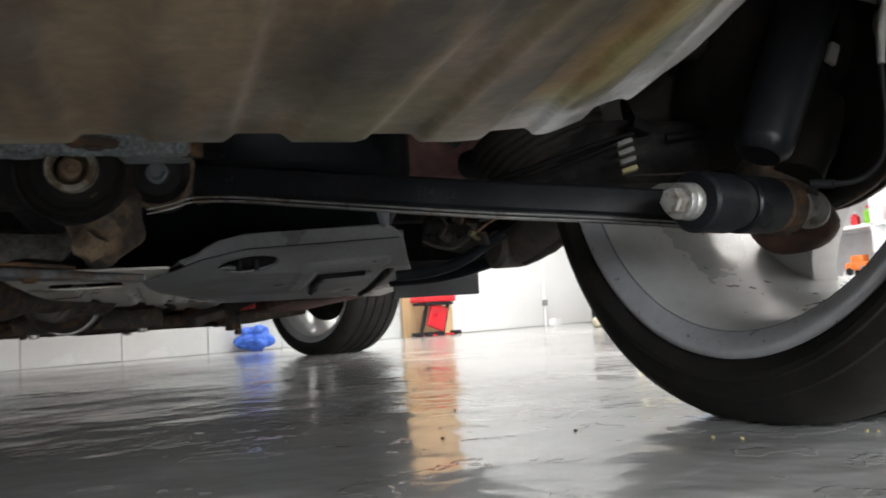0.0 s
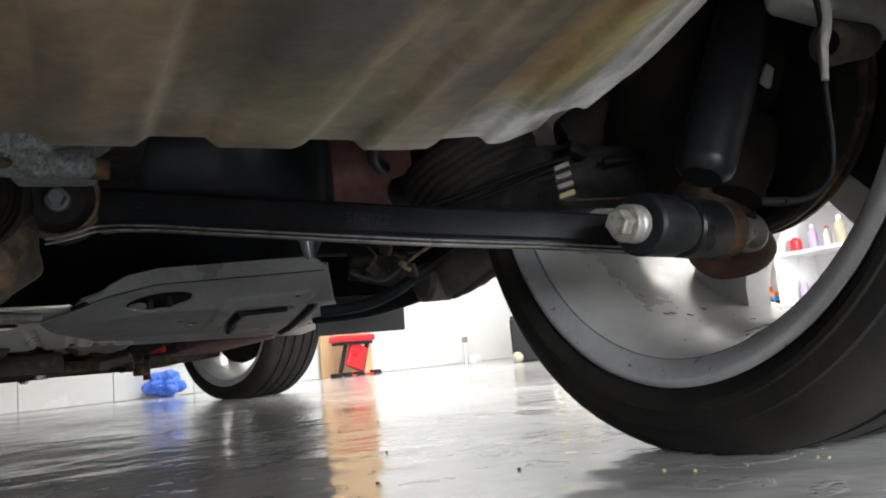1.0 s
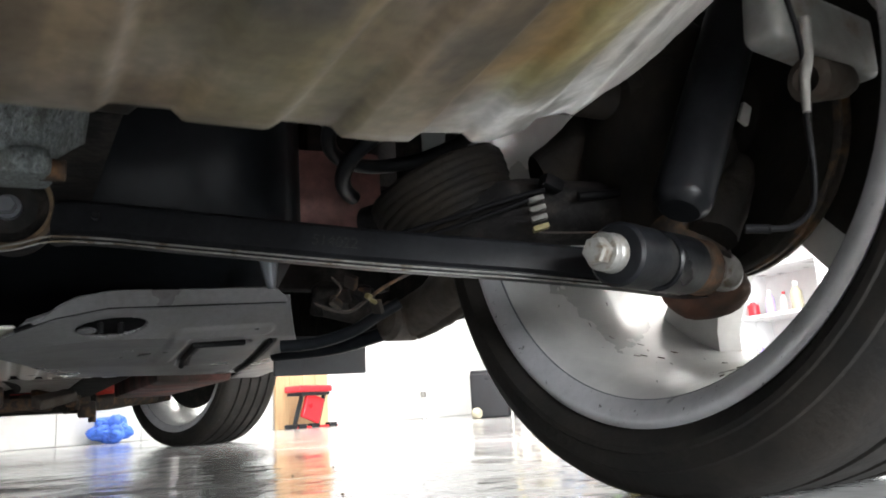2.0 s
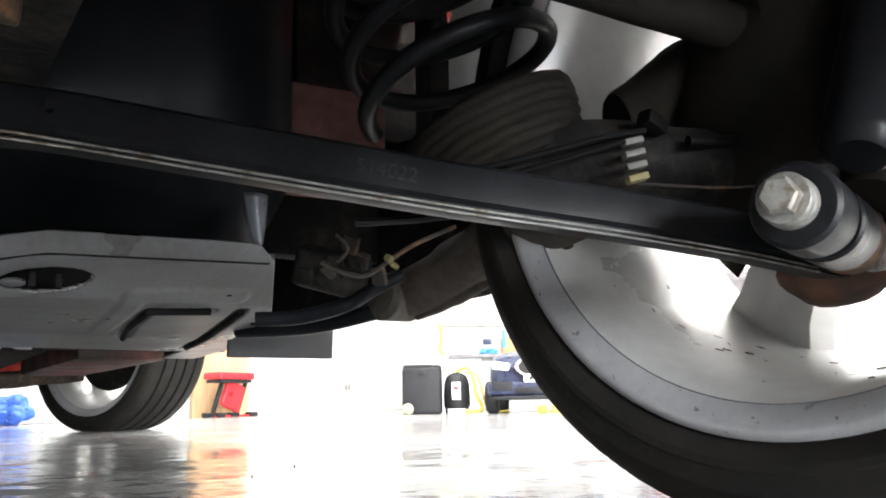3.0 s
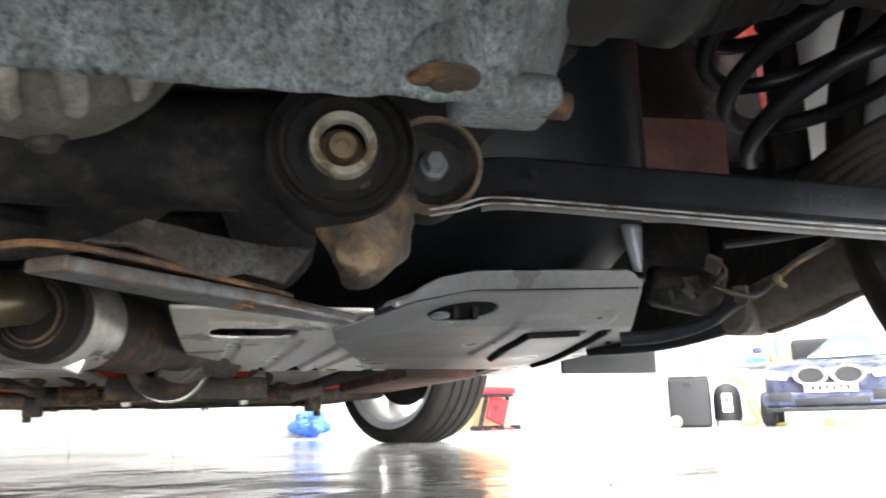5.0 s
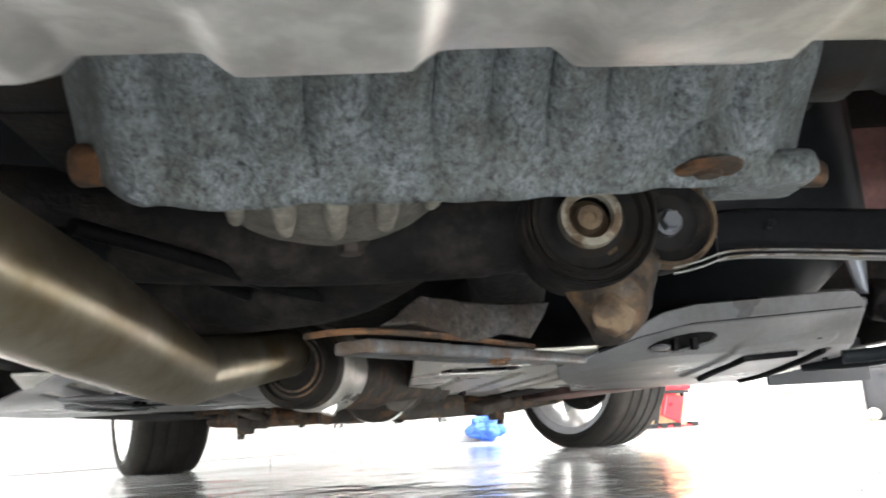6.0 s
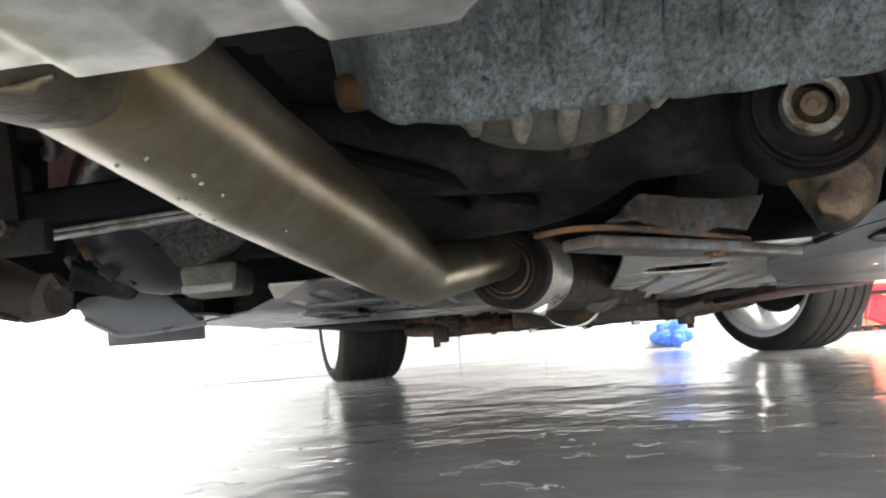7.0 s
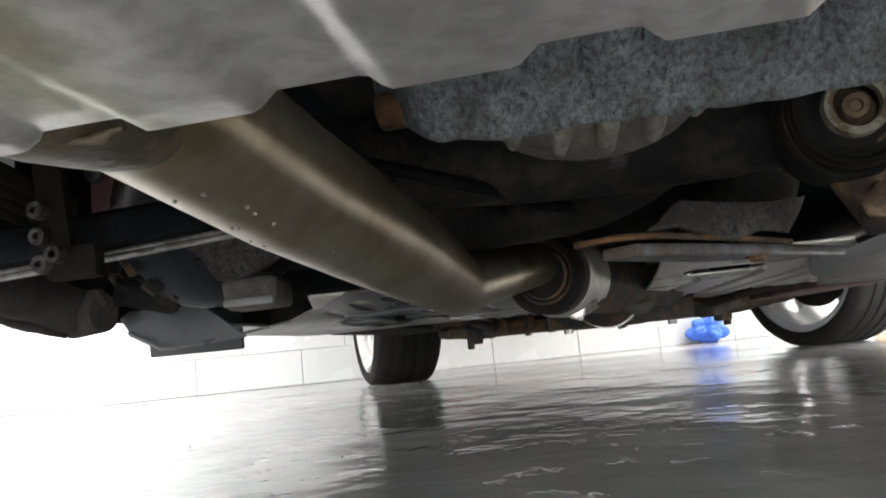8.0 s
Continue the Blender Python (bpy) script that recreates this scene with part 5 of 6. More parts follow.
    # dark plate added over the upper disc to block the bright gap
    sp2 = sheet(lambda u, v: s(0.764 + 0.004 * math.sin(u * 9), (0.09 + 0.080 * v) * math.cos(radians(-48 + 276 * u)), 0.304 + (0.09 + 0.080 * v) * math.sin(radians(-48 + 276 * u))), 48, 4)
    thicken(part("gap_plate", sp2, M_SEAT, carrier, "near-black plate added round the disc to close the gap"), 0.002)
    # trailing link, pivot and lines ahead of the arm
    link = part("trailing_link", wobble(tube([s(0.640, 0.10, 0.262), s(0.640, 0.20, 0.243), s(0.648, 0.28, 0.236), s(0.650, 0.36, 0.220), s(0.648, 0.42, 0.207), s(0.634, 0.462, 0.197)], 0.03, 22, 8, radii=(0.033, 0.033, 0.032, 0.031, 0.029, 0.027)), 0.004, 24), M_LINK, car, "brown dirty cast trailing link")
    part("link_flange", wobble(tube([s(0.648, 0.20, 0.212), s(0.655, 0.30, 0.203), s(0.655, 0.38, 0.186), s(0.646, 0.45, 0.170)], 0.006, 10, 8, radii=(0.004, 0.007, 0.008, 0.004)), 0.0015, 40), M_LINK, link, "rough edge flange of the link")
    part("pivot", wobble(lathe(bmesh.new(), [(0, 0), (0.02, 0.0), (0.026, 0.006), (0.026, 0.05), (0.02, 0.056), (0, 0.056)], axis_matrix(s(0.60, 0.455, 0.193), s(0.66, 0.475, 0.193)), 24), 0.003, 40), M_LINK, link)
    part("pivot_bracket", wobble(boxed(s(0.545, 0.47, 0.218), (0.075, 0.07, 0.05), pose(0, 0, 0, 12, 10, -20 * side), 0.012, 4), 0.010, 26), M_DARK, car, "cluttered dark bracket")
    br = random.Random(3)
    for k in range(9):
        c = s(0.50 + br.uniform(0, 0.06), 0.40 + br.uniform(-0.03, 0.05), 0.195 + br.uniform(0, 0.04))
        part("tab", wobble(boxed(c, (0.018, 0.016, 0.007), pose(0, 0, 0, br.uniform(0, 90), br.uniform(0, 60), br.uniform(0, 90)), 0.002), 0.002, 60), M_DARK if k % 2 else M_DIRTY, link)
    if side > 0:
        part("black_hose", tube([s(0.46, 0.47, 0.162), s(0.50, 0.45, 0.164), s(0.537, 0.42, 0.175), s(0.572, 0.42, 0.194), s(0.60, 0.41, 0.21)], 0.0078, 10, 7), M_PLASTIC, car, "black flexible hose")
        part("black_hose", tube([s(0.49, 0.60, 0.163), s(0.55, 0.53, 0.164), s(0.60, 0.48, 0.176), s(0.64, 0.44, 0.19)], 0.010, 10, 7), M_PLASTIC, car, "black flexible hose")
        brk = part("brake_line", tube([s(0.432, 0.262, 0.186), s(0.448, 0.255, 0.178), s(0.466, 0.25, 0.1765), s(0.486, 0.247, 0.190), s(0.512, 0.25, 0.206), s(0.556, 0.25, 0.227)], 0.0019, 8, 7), M_DIRTY, car, "thin dull metal brake line")
        part("clip", boxed(s(0.484, 0.244, 0.191), (0.008, 0.006, 0.006), pose(0, 0, 0, 20, 10, 30), 0.002), M_PLUGY, brk, "pale plastic clip")
        part("clip", boxed(s(0.490, 0.246, 0.1865), (0.008, 0.005, 0.004), pose(0, 0, 0, 40, 20, 10), 0.001), M_PLUGY, brk, "pale plastic clip")
        part("brake_line", tube([s(0.470, 0.31, 0.222), s(0.476, 0.30, 0.208), s(0.468, 0.305, 0.196)], 0.0016, 8, 5), M_DIRTY, brk)
        part("brake_line", tube([s(0.50, 0.33, 0.24), s(0.55, 0.31, 0.245), s(0.60, 0.27, 0.25)], 0.004, 8, 5), M_BLACK, brk)
    cable = part("sensor_cable", tube([s(0.46, 0.13, 0.228), s(0.50, 0.095, 0.238), s(0.545, 0.058, 0.251), s(0.570, 0.044, 0.256)], 0.0024, 8, 6), M_CLIP, car, "black cable along the spring arm")
    part("cable", tube([s(0.47, 0.125, 0.222), s(0.51, 0.088, 0.232), s(0.556, 0.050, 0.248)], 0.0022, 8, 5), M_CLIP, cable)
    for k, mt in enumerate((M_PLUG, M_PLUG, M_PLUG, M_PLUGY)):
        part("plug", boxed(s(0.565 + 0.001 * k, 0.052, 0.249 - 0.0085 * k), (0.0145, 0.010, 0.0046), pose(0, 0, 0, 0, -14 * side, -30 * side), 0.001), mt, cable, "pale cable connector")
    part("tag", boxed(s(0.622, 0.03, 0.243), (0.006, 0.005, 0.012), pose(0, 0, 0, 0, 15, 0), 0.001), M_STEEL, cable)
    part("thin_wire", tube([s(0.56, 0.045, 0.217), s(0.60, 0.012, 0.212), s(0.63, -0.005, 0.214)], 0.0010, 6, 5), M_DIRTY, cable)
    part("clip", wobble(boxed(s(0.576, 0.042, 0.262), (0.020, 0.014, 0.012), pose(0, 0, 0, 0, 20 * side, 0), 0.003), 0.001, 60), M_CLIP, cable, "black cable clip")
    marked = part("printed_hose", tube([s(0.592, 0.026, 0.247), s(0.630, 0.012, 0.250), s(0.665, -0.004, 0.258), s(0.70, -0.012, 0.272)], 0.0042, 10, 6), M_CLIP, car, "black hose with a row of pale print")
    for k in range(9):
        c = s(0.634, 0.010, 0.2505).lerp(s(0.690, -0.010, 0.268), k / 8)
        part("print_bar", boxed(c + V(0, -0.0042, 0), (0.0032, 0.0008, 0.003), pose(0, 0, 0, 0, -18 * side, 0), 0), M_PLUG, marked, smooth=False)
    hose = part("brake_hose", tube([s(0.588, -0.200, 0.328), s(0.597, -0.200, 0.295), s(0.597, -0.200, 0.266), s(0.592, -0.200, 0.238), s(0.590, -0.200, 0.201), s(0.583, -0.200, 0.178), s(0.563, -0.200, 0.165), s(0.540, -0.200, 0.162)], 0.0019, 10, 8), M_CLIP, car, "thin hanging brake hose")
    part("hose_sleeve", wobble(tube([s(0.604, -0.201, 0.306), s(0.601, -0.201, 0.281), s(0.595, -0.201, 0.261), s(0.591, -0.201, 0.240)], 0.0052, 10, 5, radii=(0.0036, 0.0040, 0.0032, 0.0024)), 0.0014, 80), M_PLUG, hose, "pale corroded sleeve on the hose")
    part("hose_union", rod(s(0.543, -0.200, 0.162), s(0.533, -0.190, 0.164), 0.0028, 10), M_CLIP, hose)
    part("outer_bellows", lathe(bmesh.new(), [(0.02, 0)] + [(0.026 + 0.006 * (k % 2) + 0.0024 * k, 0.008 * k) for k in range(14)] + [(0.07, 0.112), (0, 0.113)], axis_matrix(d0.lerp(d1, 0.90), d0.lerp(d1, 1.2)), 34), M_SEAT, shaft, "ribbed outer bellows")
    cal = part("brake_caliper", wobble(boxed(s(0.672, -0.160, 0.326), (0.120, 0.03, 0.050), pose(0, 0, 0, 0, 6 * side, 0), 0.010, 4), 0.004, 26), M_CALIPER, car, "light grey brake caliper")
    bo = [(0.010, 0)]
    for k in range(6):
        bo += [(0.0165 - 0.0008 * k, 0.004 + 0.008 * k), (0.0120 - 0.0006 * k, 0.008 + 0.008 * k)]
    bo += [(0.009, 0.052), (0, 0.054)]
    part("pin_bellows", lathe(bmesh.new(), bo, axis_matrix(s(0.639, -0.172, 0.281), s(0.698, -0.170, 0.289)), 24), M_LINK, cal, "ribbed brown guide-pin bellows", angle=70)
    part("cable_tag", wobble(boxed(s(0.663, -0.100, 0.286), (0.010, 0.004, 0.018), pose(0, 0, 0, 0, 25 * side, 0), 0.0015), 0.001, 60), M_CALIPER, cal, "small pale slotted tag")
    part("carrier_rib", wobble(tube([s(0.694, -0.060, 0.262), s(0.683, -0.060, 0.241), s(0.668, -0.060, 0.218), s(0.654, -0.060, 0.196)], 0.02, 14, 6, radii=(0.012, 0.02, 0.022, 0.02)), 0.004, 30), M_SEAT, carrier)
    # arch liner round the wheel
    lin = sheet(lambda u, v: V(s(0.615 + 0.25 * u, 0, 0).x, 0.375 * math.cos(radians(8 + 164 * v)), 0.300 + 0.365 * math.sin(radians(8 + 164 * v))), 6, 40)
    thicken(part("arch_liner", lin, M_LINER, car, "light grey wheel arch liner"), 0.004)


suspension(1)
suspension(-1)

drop = part("drop_link", wobble(boxed((-0.413, 0.050, 0.222), (0.020, 0.010, 0.085), pose(0, 0, 0, 0, -6, 0), 0.004), 0.0015, 40), M_SEAT, car, "rusty hanging bracket with bolts")
for nx, nz in ((-0.418, 0.219), (-0.417, 0.203), (-0.407, 0.191), (-0.416, 0.186)):
    nut = part("nut", lathe(bmesh.new(), [(0.0022, 0.002), (0.0024, 0), (0.0052, 0), (0.0056, 0.002), (0.0056, 0.008), (0, 0.008)], axis_matrix((nx, 0.037, nz), (nx, 0.05, nz)), 14), M_BRACKET, drop)
part("foot_plate", wobble(boxed((-0.400, 0.050, 0.186), (0.034, 0.012, 0.020), None, 0.004), 0.0015, 40), M_SEAT, drop)

# ---- front of the underbody ----
def front_end():
    part("engine_tray", boxed((CX, 2.75, 0.165), (0.95, 0.62, 0.02), None, 0.006), M_BLACK, car, "black engine undertray")
    beam = part("front_subframe", wobble(boxed((CX, 2.30, 0.165), (0.86, 0.13, 0.06), None, 0.016), 0.004, 14), M_DARK, car, "dark rusty front subframe")
    for sd in (-1, 1):
        x = lambda v: CX + sd * v
        part("front_arm", wobble(tube([V(x(0.34), 2.24, 0.155), V(x(0.48), 2.36, 0.165), V(x(0.64), 2.52, 0.185)], 0.026, 14, 6), 0.003, 25), M_DIRTY, beam, "rusty front control arm")
        part("front_arm", wobble(tube([V(x(0.38), 2.62, 0.165), V(x(0.52), 2.6, 0.17), V(x(0.64), 2.56, 0.185)], 0.022, 14, 6), 0.003, 25), M_DARK, beam)
        part("arm_bolt", rod(V(x(0.42), 2.27, 0.10), V(x(0.42), 2.27, 0.16), 0.012, 10), M_DIRTY, beam)
        part("arm_bracket", boxed(V(x(0.40), 2.23, 0.14), (0.05, 0.05, 0.05), None, 0.008), M_DIRTY, beam)
        part("front_hub", wobble(boxed(V(x(0.66), 2.57, 0.24), (0.07, 0.10, 0.16), pose(0, 0, 0, 0, 0, 26), 0.02), 0.006, 20), M_DIRTY, beam)
        part("side_rail", boxed(V(x(0.36), 1.75, 0.22), (0.09, 1.0, 0.09), None, 0.012), M_DARK, car)
        part("floor_plate", boxed(V(x(0.24), 1.55, 0.188), (0.17, 0.62, 0.012), None, 0.004), M_ALU, car, "dull metal floor plate")
        part("front_liner", sheet(lambda u, v: V(x(0.52 + 0.36 * u), 2.58 + 0.385 * math.cos(radians(4 + 172 * v)), 0.30 + 0.37 * math.sin(radians(4 + 172 * v))), 6, 36), M_BLACK, car, "black front arch liner")
    gb = part("gearbox", wobble(tube([V(0.03, 1.45, 0.235), V(0.03, 1.7, 0.23), V(0.03, 2.0, 0.235), V(0.03, 2.25, 0.24)], 0.09, 22, 6, radii=(0.06, 0.075, 0.09, 0.105)), 0.005, 14), M_DIRTY, car, "dirty cast gearbox")
    sump = part("oil_sump", wobble(boxed((0.0, 2.10, 0.165), (0.24, 0.26, 0.07), None, 0.02, 3), 0.003, 16), M_DIRTY, car, "brown dirty oil sump")
    part("drain_plug", hexbolt((0.05, 2.05, 0.120), (0.05, 2.05, 0.132), 0.011), M_STEEL, sump)
    part("cross_strut", wobble(boxed((-0.04, 1.86, 0.150), (0.62, 0.06, 0.035), pose(0, 0, 0, 0, 0, 3), 0.01), 0.003, 18), M_DIRTY, car, "rusty cross strut")
    pp = random.Random(8)
    for k in range(10):
        q = V(-0.30 + 0.07 * k, 1.95 + pp.uniform(-0.08, 0.1), 0.165 + pp.uniform(-0.012, 0.02))
        part("hanging_bolt", rod(q, q + V(0, 0, -0.03), pp.uniform(0.008, 0.014), 10), M_DIRTY, car)
    cr = random.Random(21)
    for k in range(22):
        q = V(cr.uniform(-0.46, 0.36), cr.uniform(1.45, 2.35), cr.uniform(0.150, 0.185))
        mt = (M_DIRTY, M_LINK, M_RUST)[k % 3]
        if k % 2:
            bm = boxed(q, (cr.uniform(0.03, 0.10), cr.uniform(0.02, 0.06), cr.uniform(0.015, 0.035)), pose(0, 0, 0, cr.uniform(-20, 20), cr.uniform(-15, 15), cr.uniform(0, 90)), 0.006, 3)
            part("rusty_bracket", wobble(bm, 0.006, 30), mt, car)
        else:
            e = q + V(cr.uniform(-0.1, 0.1), cr.uniform(-0.03, 0.03), cr.uniform(-0.01, 0.02))
            bm = lathe(bmesh.new(), [(0, 0), (0.016, 0), (0.020, 0.004), (0.020, 0.014), (0.013, 0.018), (0.013, 0.06), (0.018, 0.064), (0.018, 0.075), (0, 0.076)], axis_matrix(q, e), 18)
            part("rusty_bush", wobble(bm, 0.002, 40), mt, car)
    for k in range(3):
        a = V(-0.25 + 0.2 * k, 1.3, 0.19)
        part("fuel_pipe", tube([a, a + V(0.03, 0.3, -0.012), a + V(-0.02, 0.6, 0.0), a + V(0.05, 0.85, 0.01)], 0.008, 8, 6), M_DARK, car)


front_end()


# ---- outer body ----
def body_shell():
    """A closed red shell, mostly unseen, added to shade the underbody; arches over the wheels."""
    for sd in (-1, 1):
        def side_fn(u, v, sd=sd):
            y = -0.90 + 4.26 * u
            bulge = 0.90 - 0.06 * (abs((y - 1.2) / 2.2) ** 3)
            lo = 0.29
            for wy in (0.0, 2.58):
                d = abs(y - wy)
                if d < 0.345:
                    lo = max(lo, 0.30 + math.sqrt(max(0, 0.345 ** 2 - d * d)))
            z = lo + (0.92 - lo) * v
            return V(CX + sd * (bulge - 0.03 * (1 - math.sin(v * 2.4))), y, z)
        thicken(part("body_side", sheet(side_fn, 150, 14), M_RED, car, "glossy red body side"), 0.004)
    thicken(part("bonnet", sheet(lambda u, v: V(CX + (u - 0.5) * 1.76, 2.35 + 1.02 * v, 0.93 - 0.10 * v ** 2 - 0.1 * (2 * u - 1) ** 4), 20, 16), M_RED, car, "glossy red bonnet"), 0.004)
    thicken(part("roof", sheet(lambda u, v: V(CX + (u - 0.5) * (1.76 - 0.4 * math.sin(math.pi * v)), -0.90 + 3.26 * v, 0.92 + 0.48 * math.sin(math.pi * v) ** 0.7 * (1 - (2 * u - 1) ** 6)), 24, 40), M_RED, car, "glossy red roof"), 0.004)
    thicken(part("front_bumper", sheet(lambda u, v: V(CX + (u - 0.5) * 1.74, 3.38 - 0.14 * (2 * u - 1) ** 2 - 0.02 * (1 - v), 0.18 + 0.68 * v), 24, 8), M_RED, car, "red front bumper"), 0.004)
    thicken(part("rear_bumper", sheet(lambda u, v: V(CX + (u - 0.5) * 1.74, -0.92 + 0.10 * (2 * u - 1) ** 2, 0.30 + 0.64 * v), 24, 8), M_RED, car, "red rear bumper"), 0.004)


body_shell()

# ---- along the front wall ----
def on_wall(s, depth, z):
    """A place s along the front wall, depth in front of it."""
    return FW @ V(s, 0.012 - depth, z)


WALL_TURN = FW.to_3x3().to_4x4()
TILE_W, ROWS = 0.5, ((0.003, 0.170), (0.173, 0.42), (0.423, 0.67), (0.673, 0.92), (0.923, 1.17))
tile_mesh = {}
for r, (z0, z1) in enumerate(ROWS):
    for k in range(-1, 14):
        c = 0.07 + 0.5 * k + (0.22 if r == 1 else 0.0)
        s0, s1 = max(0.05, c), min(6.56, c + 0.4965)
        if s1 - s0 < 0.05:
            continue
        key = (r, round(s1 - s0, 3))
        if key not in tile_mesh:
            tb = boxed((0, 0, 0), (s1 - s0, 0.012, z1 - z0), None, 0.0015, 1)
            me = bpy.data.meshes.new("tile")
            tb.to_mesh(me)
            tb.free()
            me.materials.append(M_TILE)
            tile_mesh[key] = me
        t = new("tile", tile_mesh[key])
        t.parent = front
        t.matrix_basis = Matrix.Translation(on_wall((s0 + s1) / 2, 0.006, (z0 + z1) / 2)) @ WALL_TURN
up = part("plaster", boxed(on_wall(3.3, 0.003, 1.96), (6.6, 0.008, 1.57), WALL_TURN, 0.002), M_WALL, front, "smooth white plaster above the tiles")
part("plaster", boxed(on_wall(8.33, 0.003, CEILING / 2), (3.4, 0.008, CEILING - 0.01), WALL_TURN, 0.002), M_WALL, front, "smooth white plaster")

board = thing("wooden_panel", "pale pine board standing against the white wall", "board", at=on_wall(6.83, 0.02, 0))
for k in range(4):
    part("plank", boxed(WALL_TURN @ V(-0.19 + 0.126 * k, 0, 0.62), (0.124, 0.022, 1.24), WALL_TURN, 0.003), M_WOOD, board)

wp = thing("wall_pipe", "thin white pipe with a valve on the wall", "pipe", at=on_wall(8.22, 0.03, 0))
part("pipe", rod(V(0, 0, 0.0), V(0, 0, 1.6), 0.011, 14), M_WHITE, wp)
part("valve", boxed(V(0, -0.01, 0.20), (0.035, 0.035, 0.05), WALL_TURN, 0.006), M_STEEL, wp, "small grey valve")
part("foot_box", boxed(V(0.07, -0.03, 0.03), (0.10, 0.07, 0.06), WALL_TURN, 0.008), M_WHITE, wp, "small pale box at the foot")


def crumpled(name, label, category, at, size, mt, seed, squash=0.75):
    bm = bmesh.new()
    bmesh.ops.create_icosphere(bm, subdivisions=5, radius=1.0)
    for v in bm.verts:
        d = v.co.normalized()
        f = 0.80 + 0.30 * noise.noise(d * 1.7 + V(seed, 0, 0)) + 0.15 * abs(noise.noise(d * 3.0 + V(0, seed, 0))) + 0.05 * abs(noise.noise(d * 8.0))
        v.co = V(d.x * f * size[0], d.y * f * size[1], max(-0.85, d.z) * f * size[2] * squash)
    low = min(v.co.z for v in bm.verts)
    for v in bm.verts:
        v.co.z = max(0.0, v.co.z - low - 0.02) + 0.001
    ob = part(name, bm, mt, None, angle=25)
    ob.location = at
    return tagged(ob, label, category)


crumpled("plastic_sack", "crumpled bright blue plastic sack on the floor", "sack", (0.66, 4.20, 0), (0.120, 0.10, 0.128), M_BLUEBAG, 2.3)


def red_stool():
    """A low red workshop seat on black legs."""
    at = V(1.97, 4.72, 0)
    t = thing("workshop_seat", "red padded workshop seat on black feet", "seat", at=at)
    m = WALL_TURN
    part("seat_pad", boxed(m @ V(0.0, 0, 0.262), (0.31, 0.16, 0.045), m, 0.016, 3), M_REDSTAND, t, "red vinyl pad")
    part("pad_tray", boxed(m @ V(0, 0, 0.228), (0.27, 0.14, 0.02), m, 0.005), M_BLACK, t)
    tilt = m @ pose(0, 0, 0, 0, 20, 0)
    part("back_pad", boxed(m @ V(0.01, -0.02, 0.135), (0.16, 0.035, 0.175), tilt, 0.012, 3), M_REDSTAND, t, "slanting red vinyl pad")
    for dx in (-0.10, 0.11):
        part("leg", boxed(m @ V(dx, 0.0, 0.125), (0.022, 0.025, 0.225), tilt, 0.004), M_BLACK, t)
    for dx in (-0.17, -0.08, 0.04, 0.21):
        part("foot", boxed(m @ V(dx, 0.0, 0.016), (0.075, 0.05, 0.03), m, 0.008), M_BLACK, t)
    part("base_bar", boxed(m @ V(0.03, 0, 0.008), (0.46, 0.03, 0.014), m, 0.004), M_REDSTAND, t)


red_stool()


# ---- the corner with the tool case and the toy car ----
FACE = Matrix.Rotation(radians(-38), 4, "Z")


def tool_case():
    at = V(2.71, 3.56, 0)
    t = thing("tool_case", "tall dark grey plastic case standing on the floor", "case", at=at)
    part("body", boxed(FACE @ V(0, 0, 0.135), (0.225, 0.17, 0.268), FACE, 0.018, 3), M_BLACK, t)
    part("lid", boxed(FACE @ V(0, 0, 0.272), (0.215, 0.16, 0.02), FACE, 0.008, 2), M_BLACK, t)
    part("latch", boxed(FACE @ V(0.0, -0.088, 0.24), (0.04, 0.012, 0.03), FACE, 0.003), M_BLACK, t)
    ball = bmesh.new()
    bmesh.ops.create_uvsphere(ball, u_segments=24, v_segments=14, radius=0.033)
    b = tagged(part("ball", ball, M_CREAM), "pale yellow ball lying against the dark case", "ball")
    b.location = at + FACE @ V(-0.075, -0.13, 0.033)


tool_case()


def small_vacuum():
    at = V(2.89, 3.47, 0)
    t = thing("vacuum_cleaner", "small black vacuum cleaner with a yellow hose", "vacuum cleaner", at=at)
    part("tank", lathe(bmesh.new(), [(0, 0.03), (0.07, 0.03), (0.078, 0.05), (0.075, 0.17), (0.06, 0.215), (0.03, 0.235), (0, 0.24)], Matrix.Translation(FACE @ V(0, 0, 0)), 28), M_BLACK, t)
    part("label_plate", boxed(FACE @ V(0.0, -0.078, 0.13), (0.05, 0.006, 0.10), FACE, 0.002), M_WHITE, t, "white label plate")
    part("band", boxed(FACE @ V(0.0, -0.081, 0.145), (0.03, 0.004, 0.02), FACE, 0.001), M_REDSTAND, t)
    for dx in (-0.06, 0.06):
        part("wheel", rod(FACE @ V(dx - 0.008, -0.03, 0.022), FACE @ V(dx + 0.008, -0.03, 0.022), 0.022, 18), M_BLACK, t)
    part("hose", tube([FACE @ V(0.0, 0, 0.24), FACE @ V(0.06, -0.02, 0.265), FACE @ V(0.10, -0.05, 0.20), FACE @ V(0.115, -0.06, 0.11), FACE @ V(0.15, -0.07, 0.03), FACE @ V(0.12, -0.10, 0.014), FACE @ V(0.05, -0.12, 0.014)], 0.011, 12, 8), M_YELLOW, t, "yellow hose")
    part("hose", tube([FACE @ V(0.05, 0, 0.235), FACE @ V(0.12, -0.02, 0.22), FACE @ V(0.15, -0.04, 0.12), FACE @ V(0.19, -0.05, 0.018), FACE @ V(0.30, -0.06, 0.012)], 0.007, 10, 8), M_YELLOW, t, "yellow hose")


small_vacuum()


